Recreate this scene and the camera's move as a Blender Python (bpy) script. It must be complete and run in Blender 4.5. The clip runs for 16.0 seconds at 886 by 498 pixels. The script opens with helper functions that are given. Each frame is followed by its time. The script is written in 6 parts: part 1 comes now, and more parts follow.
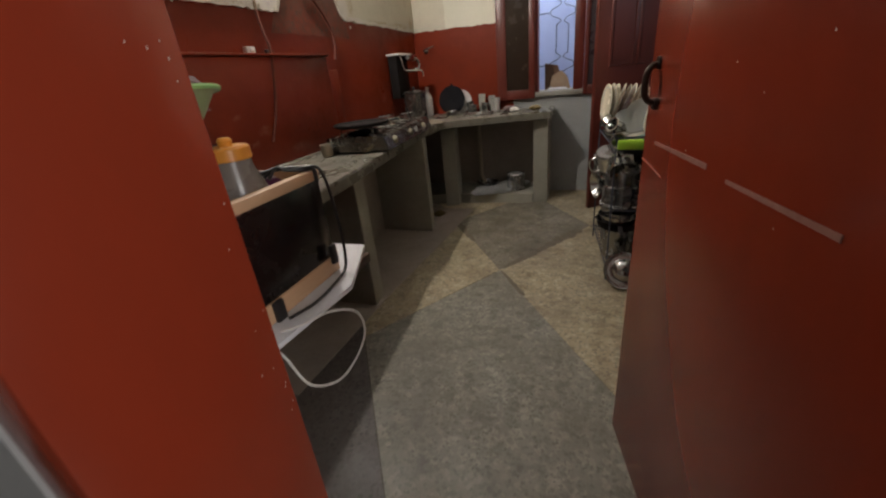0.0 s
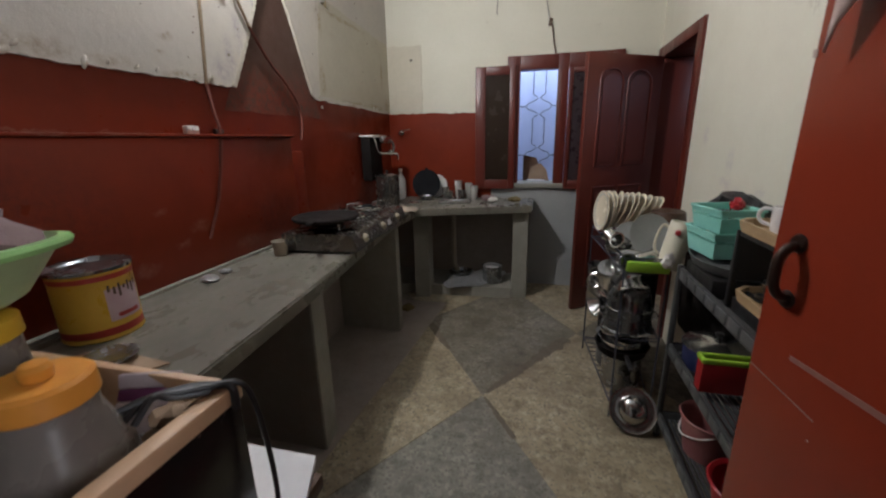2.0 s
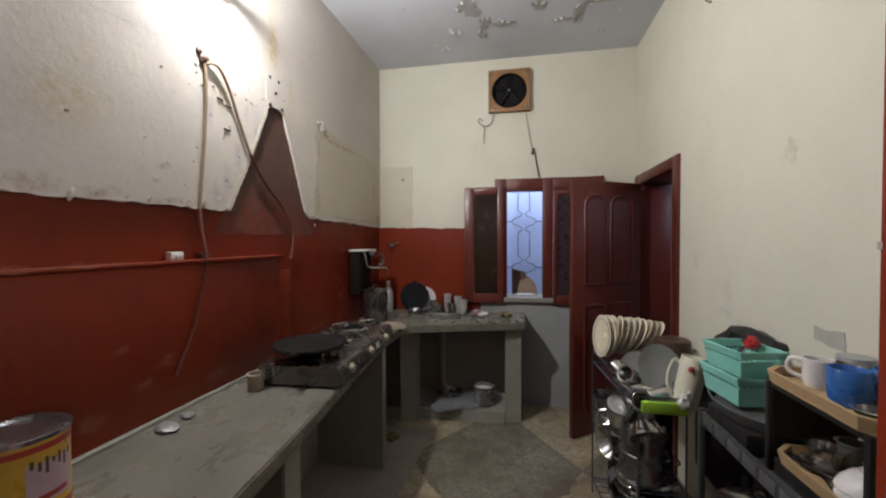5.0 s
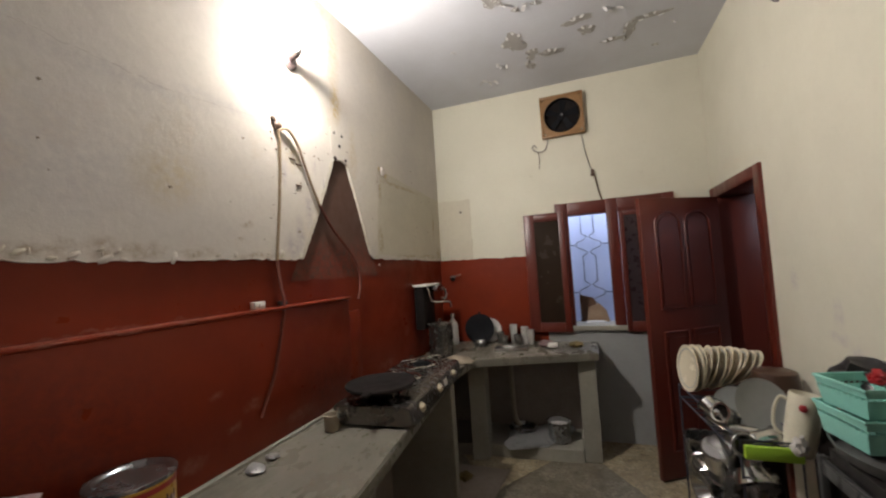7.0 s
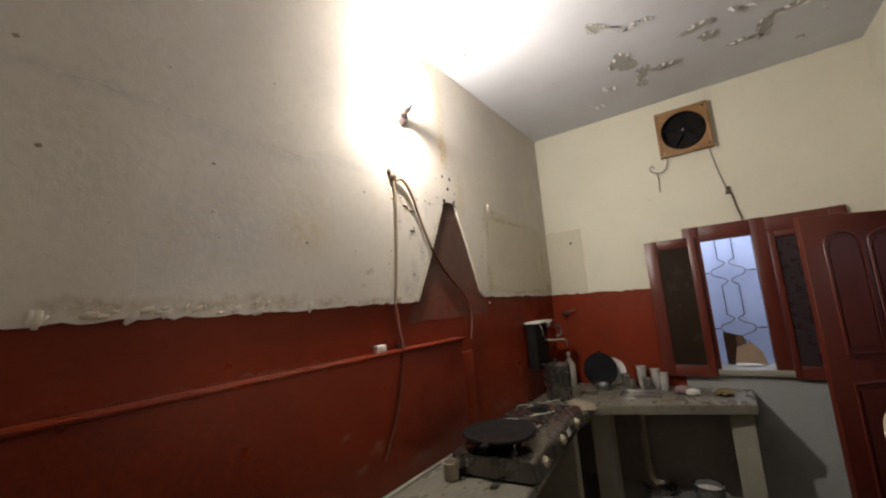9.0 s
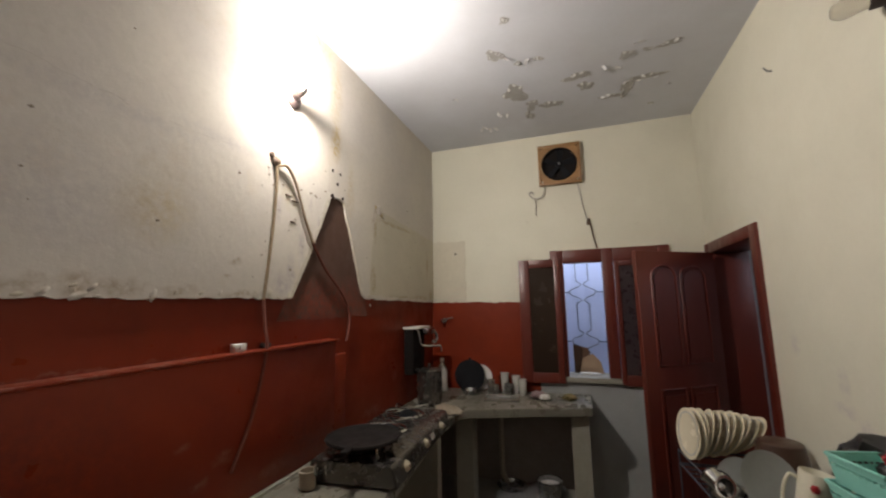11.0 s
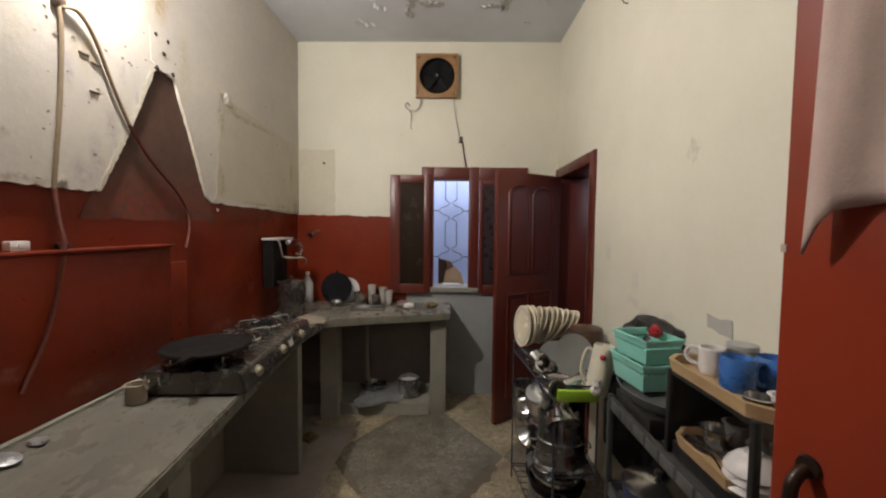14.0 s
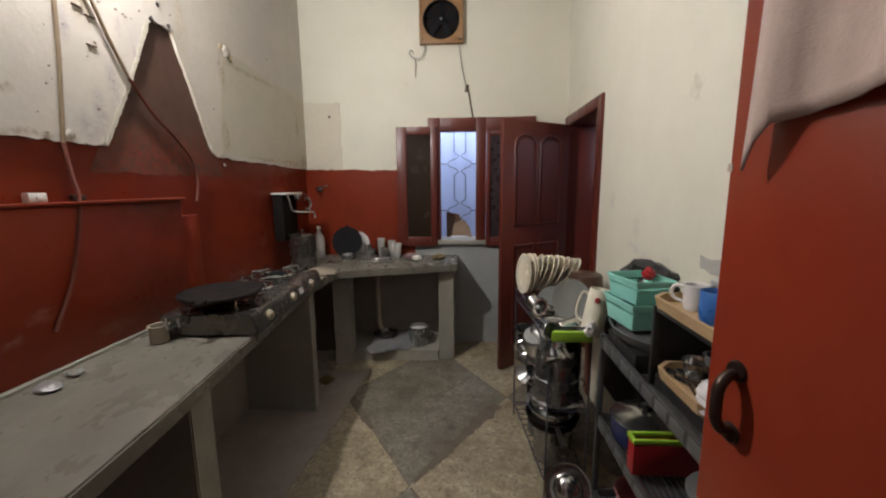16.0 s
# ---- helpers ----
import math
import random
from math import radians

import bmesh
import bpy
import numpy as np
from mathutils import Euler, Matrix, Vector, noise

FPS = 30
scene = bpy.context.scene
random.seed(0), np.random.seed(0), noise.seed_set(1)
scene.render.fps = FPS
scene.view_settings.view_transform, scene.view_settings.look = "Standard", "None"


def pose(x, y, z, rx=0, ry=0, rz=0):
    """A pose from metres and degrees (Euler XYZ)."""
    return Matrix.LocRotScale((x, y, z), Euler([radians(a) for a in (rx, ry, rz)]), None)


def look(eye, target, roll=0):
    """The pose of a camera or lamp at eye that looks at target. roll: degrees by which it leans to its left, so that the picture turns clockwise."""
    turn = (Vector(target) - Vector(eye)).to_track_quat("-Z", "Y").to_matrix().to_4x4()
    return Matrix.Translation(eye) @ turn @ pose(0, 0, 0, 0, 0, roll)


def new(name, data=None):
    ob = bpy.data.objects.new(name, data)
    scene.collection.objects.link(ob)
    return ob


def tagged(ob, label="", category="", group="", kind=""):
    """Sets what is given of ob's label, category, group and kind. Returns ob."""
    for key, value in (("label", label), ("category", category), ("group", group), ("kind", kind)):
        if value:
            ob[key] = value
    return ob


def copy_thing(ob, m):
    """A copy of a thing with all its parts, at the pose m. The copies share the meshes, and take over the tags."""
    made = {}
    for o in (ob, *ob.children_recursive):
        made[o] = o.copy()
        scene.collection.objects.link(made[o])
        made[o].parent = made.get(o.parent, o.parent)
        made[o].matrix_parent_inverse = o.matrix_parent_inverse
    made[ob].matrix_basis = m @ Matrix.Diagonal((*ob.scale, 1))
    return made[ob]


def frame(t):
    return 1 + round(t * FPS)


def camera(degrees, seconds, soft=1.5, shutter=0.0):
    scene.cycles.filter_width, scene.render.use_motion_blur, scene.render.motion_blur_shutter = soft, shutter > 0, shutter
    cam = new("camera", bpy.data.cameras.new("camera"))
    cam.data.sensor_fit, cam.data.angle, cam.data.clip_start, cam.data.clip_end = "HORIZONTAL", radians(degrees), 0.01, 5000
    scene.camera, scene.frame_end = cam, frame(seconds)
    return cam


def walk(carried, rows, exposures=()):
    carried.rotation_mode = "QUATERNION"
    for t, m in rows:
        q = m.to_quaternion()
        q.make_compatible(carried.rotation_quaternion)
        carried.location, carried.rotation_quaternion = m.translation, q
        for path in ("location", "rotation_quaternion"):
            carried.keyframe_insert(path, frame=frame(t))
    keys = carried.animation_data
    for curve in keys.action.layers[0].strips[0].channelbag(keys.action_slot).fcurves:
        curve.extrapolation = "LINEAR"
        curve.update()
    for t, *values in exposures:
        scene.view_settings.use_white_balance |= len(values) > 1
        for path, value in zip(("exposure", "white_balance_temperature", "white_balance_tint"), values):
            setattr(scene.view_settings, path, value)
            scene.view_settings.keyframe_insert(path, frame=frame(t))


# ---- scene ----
cam = camera(97.0, 16.0, 2.1, 0.4)
PATH = [
    (0, (0.1, -0.075, 1.267), (-0.556, 1.627, 0.446), -6.0),
    (0.5, (0.041, 0.023, 1.301), (-0.545, 1.785, 0.558), -5.0),
    (1, (-0.07, 0.145, 1.346), (-0.558, 1.962, 0.667), -2.9),
    (1.5, (-0.096, 0.261, 1.367), (-0.566, 2.103, 0.746), -1.6),
    (2, (-0.134, 0.356, 1.403), (-0.605, 2.224, 0.866), -1.2),
    (2.5, (-0.196, 0.418, 1.435), (-0.615, 2.327, 1.009), -0.6),
    (3, (-0.222, 0.441, 1.466), (-0.602, 2.377, 1.137), -0.2),
    (3.5, (-0.217, 0.453, 1.481), (-0.586, 2.405, 1.245), -0.1),
    (4, (-0.227, 0.467, 1.495), (-0.593, 2.426, 1.334), -0.2),
    (6.5, (-0.233, 0.45, 1.56), (-0.789, 2.37, 1.63), -2.2),
    (7, (-0.226, 0.453, 1.571), (-0.908, 2.33, 1.673), -3.7),
    (7.5, (-0.244, 0.451, 1.583), (-1.103, 2.249, 1.749), -4.6),
    (8, (-0.275, 0.45, 1.616), (-1.332, 2.134, 1.833), -5.1),
    (8.2, (-0.291, 0.464, 1.622), (-1.426, 2.094, 1.863), -5.2),
    (10.3, (-0.261, 0.457, 1.635), (-1.17, 2.204, 1.982), -2.6),
    (10.5, (-0.266, 0.466, 1.626), (-1.087, 2.26, 1.959), -2.1),
    (11, (-0.257, 0.494, 1.621), (-0.888, 2.37, 1.906), -1.0),
    (11.5, (-0.259, 0.518, 1.61), (-0.721, 2.45, 1.845), 0.0),
    (12, (-0.258, 0.541, 1.592), (-0.572, 2.509, 1.765), 0.9),
    (12.5, (-0.246, 0.551, 1.576), (-0.465, 2.536, 1.679), 1.3),
    (13, (-0.237, 0.555, 1.56), (-0.377, 2.55, 1.592), 1.3),
    (13.5, (-0.221, 0.553, 1.55), (-0.3, 2.552, 1.521), 1.0),
    (14, (-0.202, 0.562, 1.535), (-0.238, 2.559, 1.431), 0.6),
    (14.5, (-0.177, 0.566, 1.519), (-0.213, 2.558, 1.345), 0.1),
    (15, (-0.156, 0.55, 1.514), (-0.216, 2.536, 1.284), -0.3),
    (15.5, (-0.139, 0.535, 1.502), (-0.231, 2.514, 1.223), -0.4),
    (16, (-0.114, 0.525, 1.492), (-0.236, 2.495, 1.175), -0.5),
]
EXPOSURES = [(0, 0.80, 6800, 10), (1, 0.44, 6150, 8), (2, 0.60, 6000, 9), (3, 0.74, 6050, 9), (4, 0.74, 6050, 9), (6.5, 0.63, 6450, 10), (8, 0.61, 6900, 10), (10.5, 0.37, 6800, 10), (12.5, 0.53, 6750, 10), (14, 0.75, 6700, 10), (15, 0.83, 6350, 10), (16, 0.88, 6350, 10)]
walk(cam, [(t, look(eye, target, roll)) for t, eye, target, roll in PATH], EXPOSURES)

# ---- room plan in metres ----
LX, RX = -1.607, 0.76          # inner faces of the side walls
FY, BY = 0.30, 4.155           # inner faces of the door wall and the window wall
OY = 0.035                     # outer face of the door wall
CZ = 3.20                      # ceiling
TOP = 0.855                    # counter top

# ---- world and lights ----
world = bpy.data.worlds.new("world")
scene.world = world
world.use_nodes = True
wn = world.node_tree
sky = wn.nodes.new("ShaderNodeTexSky")
sky.sky_type = "NISHITA"
sky.sun_disc = False
sky.sun_elevation, sky.sun_rotation = radians(40), radians(20)
wn.links.new(sky.outputs[0], wn.nodes["Background"].inputs["Color"])
wn.nodes["Background"].inputs["Strength"].default_value = 0.10


def lamp(name, kind, m, power, colour, size=0.05, size_y=None):
    data = bpy.data.lights.new(name, kind)
    data.energy, data.color = power, colour
    if kind == "AREA":
        data.shape = "RECTANGLE"
        data.size, data.size_y = size, size_y or size
    else:
        data.shadow_soft_size = size
    ob = new(name, data)
    ob.matrix_world = m
    return ob


BULB = (-1.480, 1.915, 2.722)
# daylight of the hall behind the open door
lamp("hall_daylight", "AREA", look((1.62, -0.70, 1.55), (-0.35, 0.2, 1.15)), 16.0, (0.98, 0.97, 1.0), 0.5, 1.1)
# daylight of the passage behind the kitchen window
lamp("passage_daylight", "AREA", look((-0.15, 4.75, 2.75), (-0.15, 5.2, 1.2)), 16.0, (0.66, 0.76, 1.0), 0.9, 0.5)
# daylight of the side room
lamp("side_room_daylight", "AREA", look((2.1, 3.0, 2.2), (1.0, 3.9, 1.2)), 3.0, (0.75, 0.8, 1.0), 0.6, 0.6)


# ---- materials ----
def mat(name, a, b=None, scale=3.0, rough=0.6, metal=0.0, fine=60.0, grain=0.25, bump=0.15, depth=0.004, spec=0.5,
        wear=None, wear_amount=0.0, wear_scale=8.0, wear_soft=0.05, stretch=(1, 1, 1), alpha=1.0, transmission=0.0, rough_var=0.12, tone=0.0):
    """Colour a mottled with b at one scale, fine grain at another, patches of wear, and relief."""
    m = bpy.data.materials.new(name)
    m.use_nodes = True
    n, l = m.node_tree.nodes, m.node_tree.links
    p = n["Principled BSDF"]
    co = n.new("ShaderNodeTexCoord")
    mp = n.new("ShaderNodeMapping")
    mp.inputs["Scale"].default_value = stretch
    l.new(co.outputs["Object"], mp.inputs["Vector"])
    b = b or tuple(0.7 * c for c in a)

    def tex(s, detail=6.0, r=0.6):
        t = n.new("ShaderNodeTexNoise")
        t.inputs["Scale"].default_value, t.inputs["Detail"].default_value, t.inputs["Roughness"].default_value = s, detail, r
        l.new(mp.outputs[0], t.inputs["Vector"])
        return t

    def ramp(src, lo, hi):
        r = n.new("ShaderNodeMapRange")
        r.inputs["From Min"].default_value, r.inputs["From Max"].default_value = lo, hi
        l.new(src, r.inputs["Value"])
        return r.outputs[0]

    def mix(fac, x, y, how="MIX"):
        k = n.new("ShaderNodeMix")
        k.data_type, k.blend_type = "RGBA", how
        for s, v in ((k.inputs[0], fac), (k.inputs[6], x), (k.inputs[7], y)):
            if isinstance(v, (int, float)):
                s.default_value = v
            elif isinstance(v, tuple):
                s.default_value = (*v, 1)
            else:
                l.new(v, s)
        return k.outputs[2]

    big, small = tex(scale), tex(fine, 4.0, 0.7)
    col = mix(ramp(big.outputs["Fac"], 0.24, 0.76), a, b)
    dark = tuple(0.55 * c for c in a)
    col = mix(ramp(small.outputs["Fac"], 0.45, 0.95), col, mix(grain, col, dark))
    if wear:
        w = tex(wear_scale, 8.0, 0.7)
        lo = 0.72 - 0.3 * wear_amount
        col = mix(ramp(w.outputs["Fac"], lo, lo + wear_soft), col, wear)
    if tone:
        ri = n.new("ShaderNodeObjectInfo")
        hv = n.new("ShaderNodeHueSaturation")
        l.new(col, hv.inputs["Color"])
        l.new(ramp(ri.outputs["Random"], -0.5 / tone, 0.5 / tone), hv.inputs["Value"])
        mr = hv.inputs["Value"].links[0].from_node
        mr.inputs["From Min"].default_value, mr.inputs["From Max"].default_value = 0.0, 1.0
        mr.inputs["To Min"].default_value, mr.inputs["To Max"].default_value = 1.0 - tone, 1.0 + tone
        col = hv.outputs[0]
    l.new(col, p.inputs["Base Color"])
    p.inputs["Metallic"].default_value = metal
    p.inputs["Specular IOR Level"].default_value = spec
    p.inputs["Transmission Weight"].default_value = transmission
    rr = n.new("ShaderNodeMapRange")
    rr.inputs["From Min"].default_value, rr.inputs["From Max"].default_value = 0.3, 0.7
    rr.inputs["To Min"].default_value, rr.inputs["To Max"].default_value = max(0.03, rough - rough_var), min(1.0, rough + rough_var)
    l.new(tex(scale * 4).outputs["Fac"], rr.inputs["Value"])
    l.new(rr.outputs[0], p.inputs["Roughness"])
    if bump:
        bp = n.new("ShaderNodeBump")
        bp.inputs["Strength"].default_value, bp.inputs["Distance"].default_value = bump, depth
        l.new(small.outputs["Fac"], bp.inputs["Height"])
        l.new(bp.outputs[0], p.inputs["Normal"])
    return m


def glow(name, colour, strength):
    m = bpy.data.materials.new(name)
    m.use_nodes = True
    p = m.node_tree.nodes["Principled BSDF"]
    p.inputs["Base Color"].default_value = (*colour, 1)
    p.inputs["Emission Color"].default_value = (*colour, 1)
    p.inputs["Emission Strength"].default_value = strength
    return m


CREAM = mat("cream_wall_paint", (0.66, 0.63, 0.52), (0.58, 0.55, 0.45), 1.1, 0.75, grain=0.12, bump=0.08, fine=40, wear=(0.50, 0.46, 0.37), wear_amount=0.18, wear_scale=2.5)
PLASTER = mat("aged_cream_plaster", (0.63, 0.575, 0.485), (0.50, 0.462, 0.43), 1.5, 0.85, grain=0.3, bump=0.22, fine=35, depth=0.006, wear=(0.50, 0.415, 0.31), wear_amount=0.42, wear_scale=2.6, wear_soft=0.25)
PATCHED = mat("yellowed_plaster_patch", (0.58, 0.53, 0.42), (0.49, 0.45, 0.36), 2.0, 0.85, grain=0.25, bump=0.2, fine=35, wear=(0.43, 0.37, 0.26), wear_amount=0.4, wear_scale=2.2, wear_soft=0.3)
CEILING = mat("whitewashed_ceiling", (0.60, 0.61, 0.66), (0.53, 0.53, 0.56), 1.5, 0.85, grain=0.1, bump=0.1, fine=30, wear=(0.44, 0.42, 0.42), wear_amount=0.15, wear_scale=2.2)
BARE = mat("bare_ceiling_cement", (0.42, 0.40, 0.385), (0.34, 0.32, 0.30), 8, 0.9, bump=0.3)
FLAKE = mat("curled_paint_flake", (0.70, 0.69, 0.69), (0.56, 0.54, 0.53), 10, 0.8, bump=0.1)
RED = mat("dark_red_oil_paint", (0.205, 0.026, 0.008), (0.125, 0.016, 0.006), 1.6, 0.40, spec=0.22, grain=0.25, bump=0.12, fine=25, depth=0.003, wear=(0.225, 0.042, 0.018), wear_amount=0.36, wear_scale=3.5, wear_soft=0.25, rough_var=0.15)
REDWOOD = mat("red_painted_wood", (0.255, 0.034, 0.014), (0.165, 0.023, 0.010), 1.7, 0.24, spec=0.45, grain=0.0, bump=0, stretch=(1, 1, 0.45), rough_var=0.03)
REDDARK = mat("dark_red_brown_wood", (0.125, 0.019, 0.010), (0.080, 0.012, 0.007), 2.2, 0.40, grain=0.35, bump=0.12, fine=30, depth=0.003, stretch=(1, 1, 0.25), wear=(0.17, 0.04, 0.025), wear_amount=0.3, wear_scale=6, wear_soft=0.15)
REDBROWN = mat("exposed_red_brown_wall", (0.098, 0.045, 0.029), (0.070, 0.031, 0.020), 3, 0.7, bump=0.2, wear=(0.16, 0.09, 0.06), wear_amount=0.2, wear_scale=6)
CEMENT = mat("grey_cement", (0.32, 0.30, 0.25), (0.22, 0.205, 0.17), 3.0, 0.72, grain=0.4, bump=0.3, fine=45, depth=0.005, wear=(0.33, 0.31, 0.27), wear_amount=0.4, wear_scale=3, wear_soft=0.2)
CEMENT_TOP = mat("worn_cement_counter_top", (0.205, 0.19, 0.153), (0.10, 0.092, 0.073), 2.2, 0.34, grain=0.12, bump=0.10, fine=45, depth=0.003, stretch=(1.4, 0.8, 1), rough_var=0.22)
CEMENT_DARK = mat("stained_cement_render", (0.33, 0.275, 0.235), (0.22, 0.185, 0.16), 2.5, 0.85, grain=0.4, bump=0.3, fine=40, wear=(0.23, 0.195, 0.19), wear_amount=0.45, wear_scale=2.2, wear_soft=0.2)
GREYWALL = mat("grey_plaster_wall", (0.34, 0.345, 0.34), (0.27, 0.27, 0.265), 2.0, 0.8, bump=0.2, wear=(0.23, 0.22, 0.21), wear_amount=0.2)
OUTWALL = mat("pale_hall_wall", (0.55, 0.55, 0.52), (0.47, 0.47, 0.45), 1.5, 0.8)


def terrazzo(name, ground, chip, dirt):
    """Ground cement with stone chips of two sizes and trodden-in dirt."""
    m = bpy.data.materials.new(name)
    m.use_nodes = True
    n, l = m.node_tree.nodes, m.node_tree.links
    p = n["Principled BSDF"]
    co = n.new("ShaderNodeTexCoord")

    def mix(fac, x, y):
        k = n.new("ShaderNodeMix")
        k.data_type = "RGBA"
        for s, v in ((k.inputs[0], fac), (k.inputs[6], x), (k.inputs[7], y)):
            if isinstance(v, tuple):
                s.default_value = (*v, 1)
            else:
                l.new(v, s)
        return k.outputs[2]

    def cells(scale, lo, hi):
        v = n.new("ShaderNodeTexVoronoi")
        v.inputs["Scale"].default_value = scale
        l.new(co.outputs["Object"], v.inputs["Vector"])
        sep = n.new("ShaderNodeSeparateColor")
        l.new(v.outputs["Color"], sep.inputs[0])
        r = n.new("ShaderNodeMapRange")
        r.inputs["From Min"].default_value, r.inputs["From Max"].default_value = lo, hi
        l.new(sep.outputs[0], r.inputs["Value"])
        return r.outputs[0], v

    def cloud(scale, lo, hi, detail=7.0):
        t = n.new("ShaderNodeTexNoise")
        t.inputs["Scale"].default_value, t.inputs["Detail"].default_value, t.inputs["Roughness"].default_value = scale, detail, 0.68
        l.new(co.outputs["Object"], t.inputs["Vector"])
        r = n.new("ShaderNodeMapRange")
        r.inputs["From Min"].default_value, r.inputs["From Max"].default_value = lo, hi
        l.new(t.outputs["Fac"], r.inputs["Value"])
        return r.outputs[0]

    f1, v1 = cells(44, 0.50, 1.0)
    f2, v2 = cells(85, 0.66, 1.0)
    col = mix(f1, ground, chip)
    col = mix(f2, col, tuple(0.45 * c for c in chip))
    col = mix(cloud(2.6, 0.44, 0.70), col, dirt)
    col = mix(cloud(11, 0.50, 0.72), col, tuple(0.75 * c for c in dirt))
    l.new(col, p.inputs["Base Color"])
    rr = n.new("ShaderNodeMapRange")
    rr.inputs["To Min"].default_value, rr.inputs["To Max"].default_value = 0.38, 0.75
    l.new(cloud(6, 0.35, 0.65), rr.inputs["Value"])
    l.new(rr.outputs[0], p.inputs["Roughness"])
    bp = n.new("ShaderNodeBump")
    bp.inputs["Strength"].default_value, bp.inputs["Distance"].default_value = 0.2, 0.002
    l.new(v1.outputs["Distance"], bp.inputs["Height"])
    l.new(bp.outputs[0], p.inputs["Normal"])
    return m


TERR_GREY = terrazzo("grey_terrazzo", (0.215, 0.20, 0.165), (0.30, 0.28, 0.225), (0.135, 0.115, 0.088))
TERR_TAN = terrazzo("tan_terrazzo", (0.345, 0.28, 0.178), (0.46, 0.39, 0.27), (0.185, 0.145, 0.09))
TERR_DARK = terrazzo("dark_terrazzo", (0.185, 0.16, 0.12), (0.25, 0.225, 0.17), (0.105, 0.083, 0.057))
TERR_BROWN = terrazzo("brown_cement_floor", (0.10, 0.084, 0.075), (0.125, 0.105, 0.095), (0.085, 0.07, 0.062))
JOINT = mat("floor_joint", (0.10, 0.085, 0.06), (0.06, 0.05, 0.04), 6, 0.8)

STEEL = mat("stainless_steel", (0.56, 0.55, 0.53), (0.44, 0.43, 0.42), 5, 0.19, 0.97, fine=90, grain=0.08, bump=0.015, rough_var=0.08)
ALU = mat("scuffed_aluminium", (0.34, 0.34, 0.34), (0.25, 0.25, 0.25), 4, 0.24, 0.93, fine=80, grain=0.12, bump=0.02, wear=(0.22, 0.21, 0.20), wear_amount=0.12)
DULL = mat("dull_grey_metal", (0.20, 0.20, 0.20), (0.12, 0.12, 0.12), 6, 0.5, 0.5, bump=0.1)
STOVE = mat("greasy_stove_steel", (0.20, 0.185, 0.17), (0.11, 0.10, 0.095), 5, 0.24, 0.85, fine=50, grain=0.25, bump=0.04, wear=(0.04, 0.035, 0.03), wear_amount=0.3, wear_scale=5, wear_soft=0.2)
IRON = mat("black_cast_iron", (0.008, 0.008, 0.010), (0.014, 0.014, 0.016), 8, 0.8, 0.0, bump=0.2, spec=0.12)
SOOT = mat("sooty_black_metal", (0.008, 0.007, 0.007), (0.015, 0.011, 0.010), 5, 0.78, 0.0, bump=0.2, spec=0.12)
BLACK = mat("black_plastic", (0.015, 0.014, 0.014), (0.025, 0.022, 0.022), 5, 0.4, bump=0.05)
DARKGLASS = mat("dark_glass_panel", (0.008, 0.005, 0.005), (0.012, 0.008, 0.007), 2, 0.22, bump=0.01)
PANE_DARK = mat("grimy_brown_pane", (0.022, 0.013, 0.009), (0.034, 0.022, 0.015), 1.5, 0.2, spec=0.25, grain=0.1, bump=0.04)
PANE_BLUE = mat("grimy_blue_pane", (0.045, 0.028, 0.030), (0.030, 0.022, 0.026), 4, 0.3, bump=0.04)
TANWOOD = mat("pale_wood_trim", (0.56, 0.36, 0.215), (0.46, 0.28, 0.16), 4, 0.5, grain=0.3, bump=0.1, stretch=(6, 1, 6))
TRAYWOOD = mat("tan_plywood_tray", (0.47, 0.33, 0.18), (0.38, 0.25, 0.13), 4, 0.5, grain=0.35, bump=0.1, stretch=(6, 1, 6))
FANWOOD = mat("varnished_fan_board", (0.30, 0.16, 0.06), (0.20, 0.10, 0.04), 5, 0.5, grain=0.35, bump=0.1, stretch=(1, 1, 6))
BROWNWOOD = mat("dark_stained_wood", (0.10, 0.055, 0.032), (0.065, 0.035, 0.02), 4, 0.55, stretch=(1, 1, 5))
WHITE = mat("white_plastic", (0.72, 0.70, 0.66), (0.62, 0.60, 0.55), 6, 0.4, bump=0.04)
PAPER = mat("white_foam_sheet", (0.70, 0.71, 0.74), (0.60, 0.60, 0.62), 4, 0.7, bump=0.06)
CERAMIC = mat("cream_glazed_plate", (0.74, 0.67, 0.52), (0.66, 0.58, 0.43), 3, 0.22, grain=0.05, bump=0.01, tone=0.16)
CHINA = mat("white_glazed_china", (0.70, 0.67, 0.66), (0.60, 0.56, 0.54), 8, 0.22, bump=0.02)
GREYPLATE = mat("grey_melamine", (0.36, 0.37, 0.36), (0.30, 0.31, 0.30), 6, 0.4, bump=0.03)
TEAL = mat("turquoise_plastic", (0.27, 0.60, 0.51), (0.22, 0.52, 0.45), 5, 0.4, bump=0.04)
LIME = mat("lime_green_plastic", (0.32, 0.52, 0.04), (0.24, 0.42, 0.03), 6, 0.45, bump=0.05)
PALEGREEN = mat("pale_green_basin_plastic", (0.40, 0.58, 0.26), (0.46, 0.55, 0.36), 4, 0.4, bump=0.05)
LIMERIM = mat("bright_green_rim_plastic", (0.30, 0.56, 0.20), (0.25, 0.48, 0.17), 4, 0.35, bump=0.02)
BLUE = mat("blue_enamel", (0.035, 0.14, 0.42), (0.03, 0.11, 0.33), 6, 0.3, bump=0.03)
NAVY = mat("navy_blue_enamel", (0.035, 0.045, 0.13), (0.025, 0.03, 0.09), 6, 0.35, bump=0.03)
REDPLASTIC = mat("crimson_plastic", (0.40, 0.015, 0.02), (0.28, 0.01, 0.015), 5, 0.4, bump=0.03)
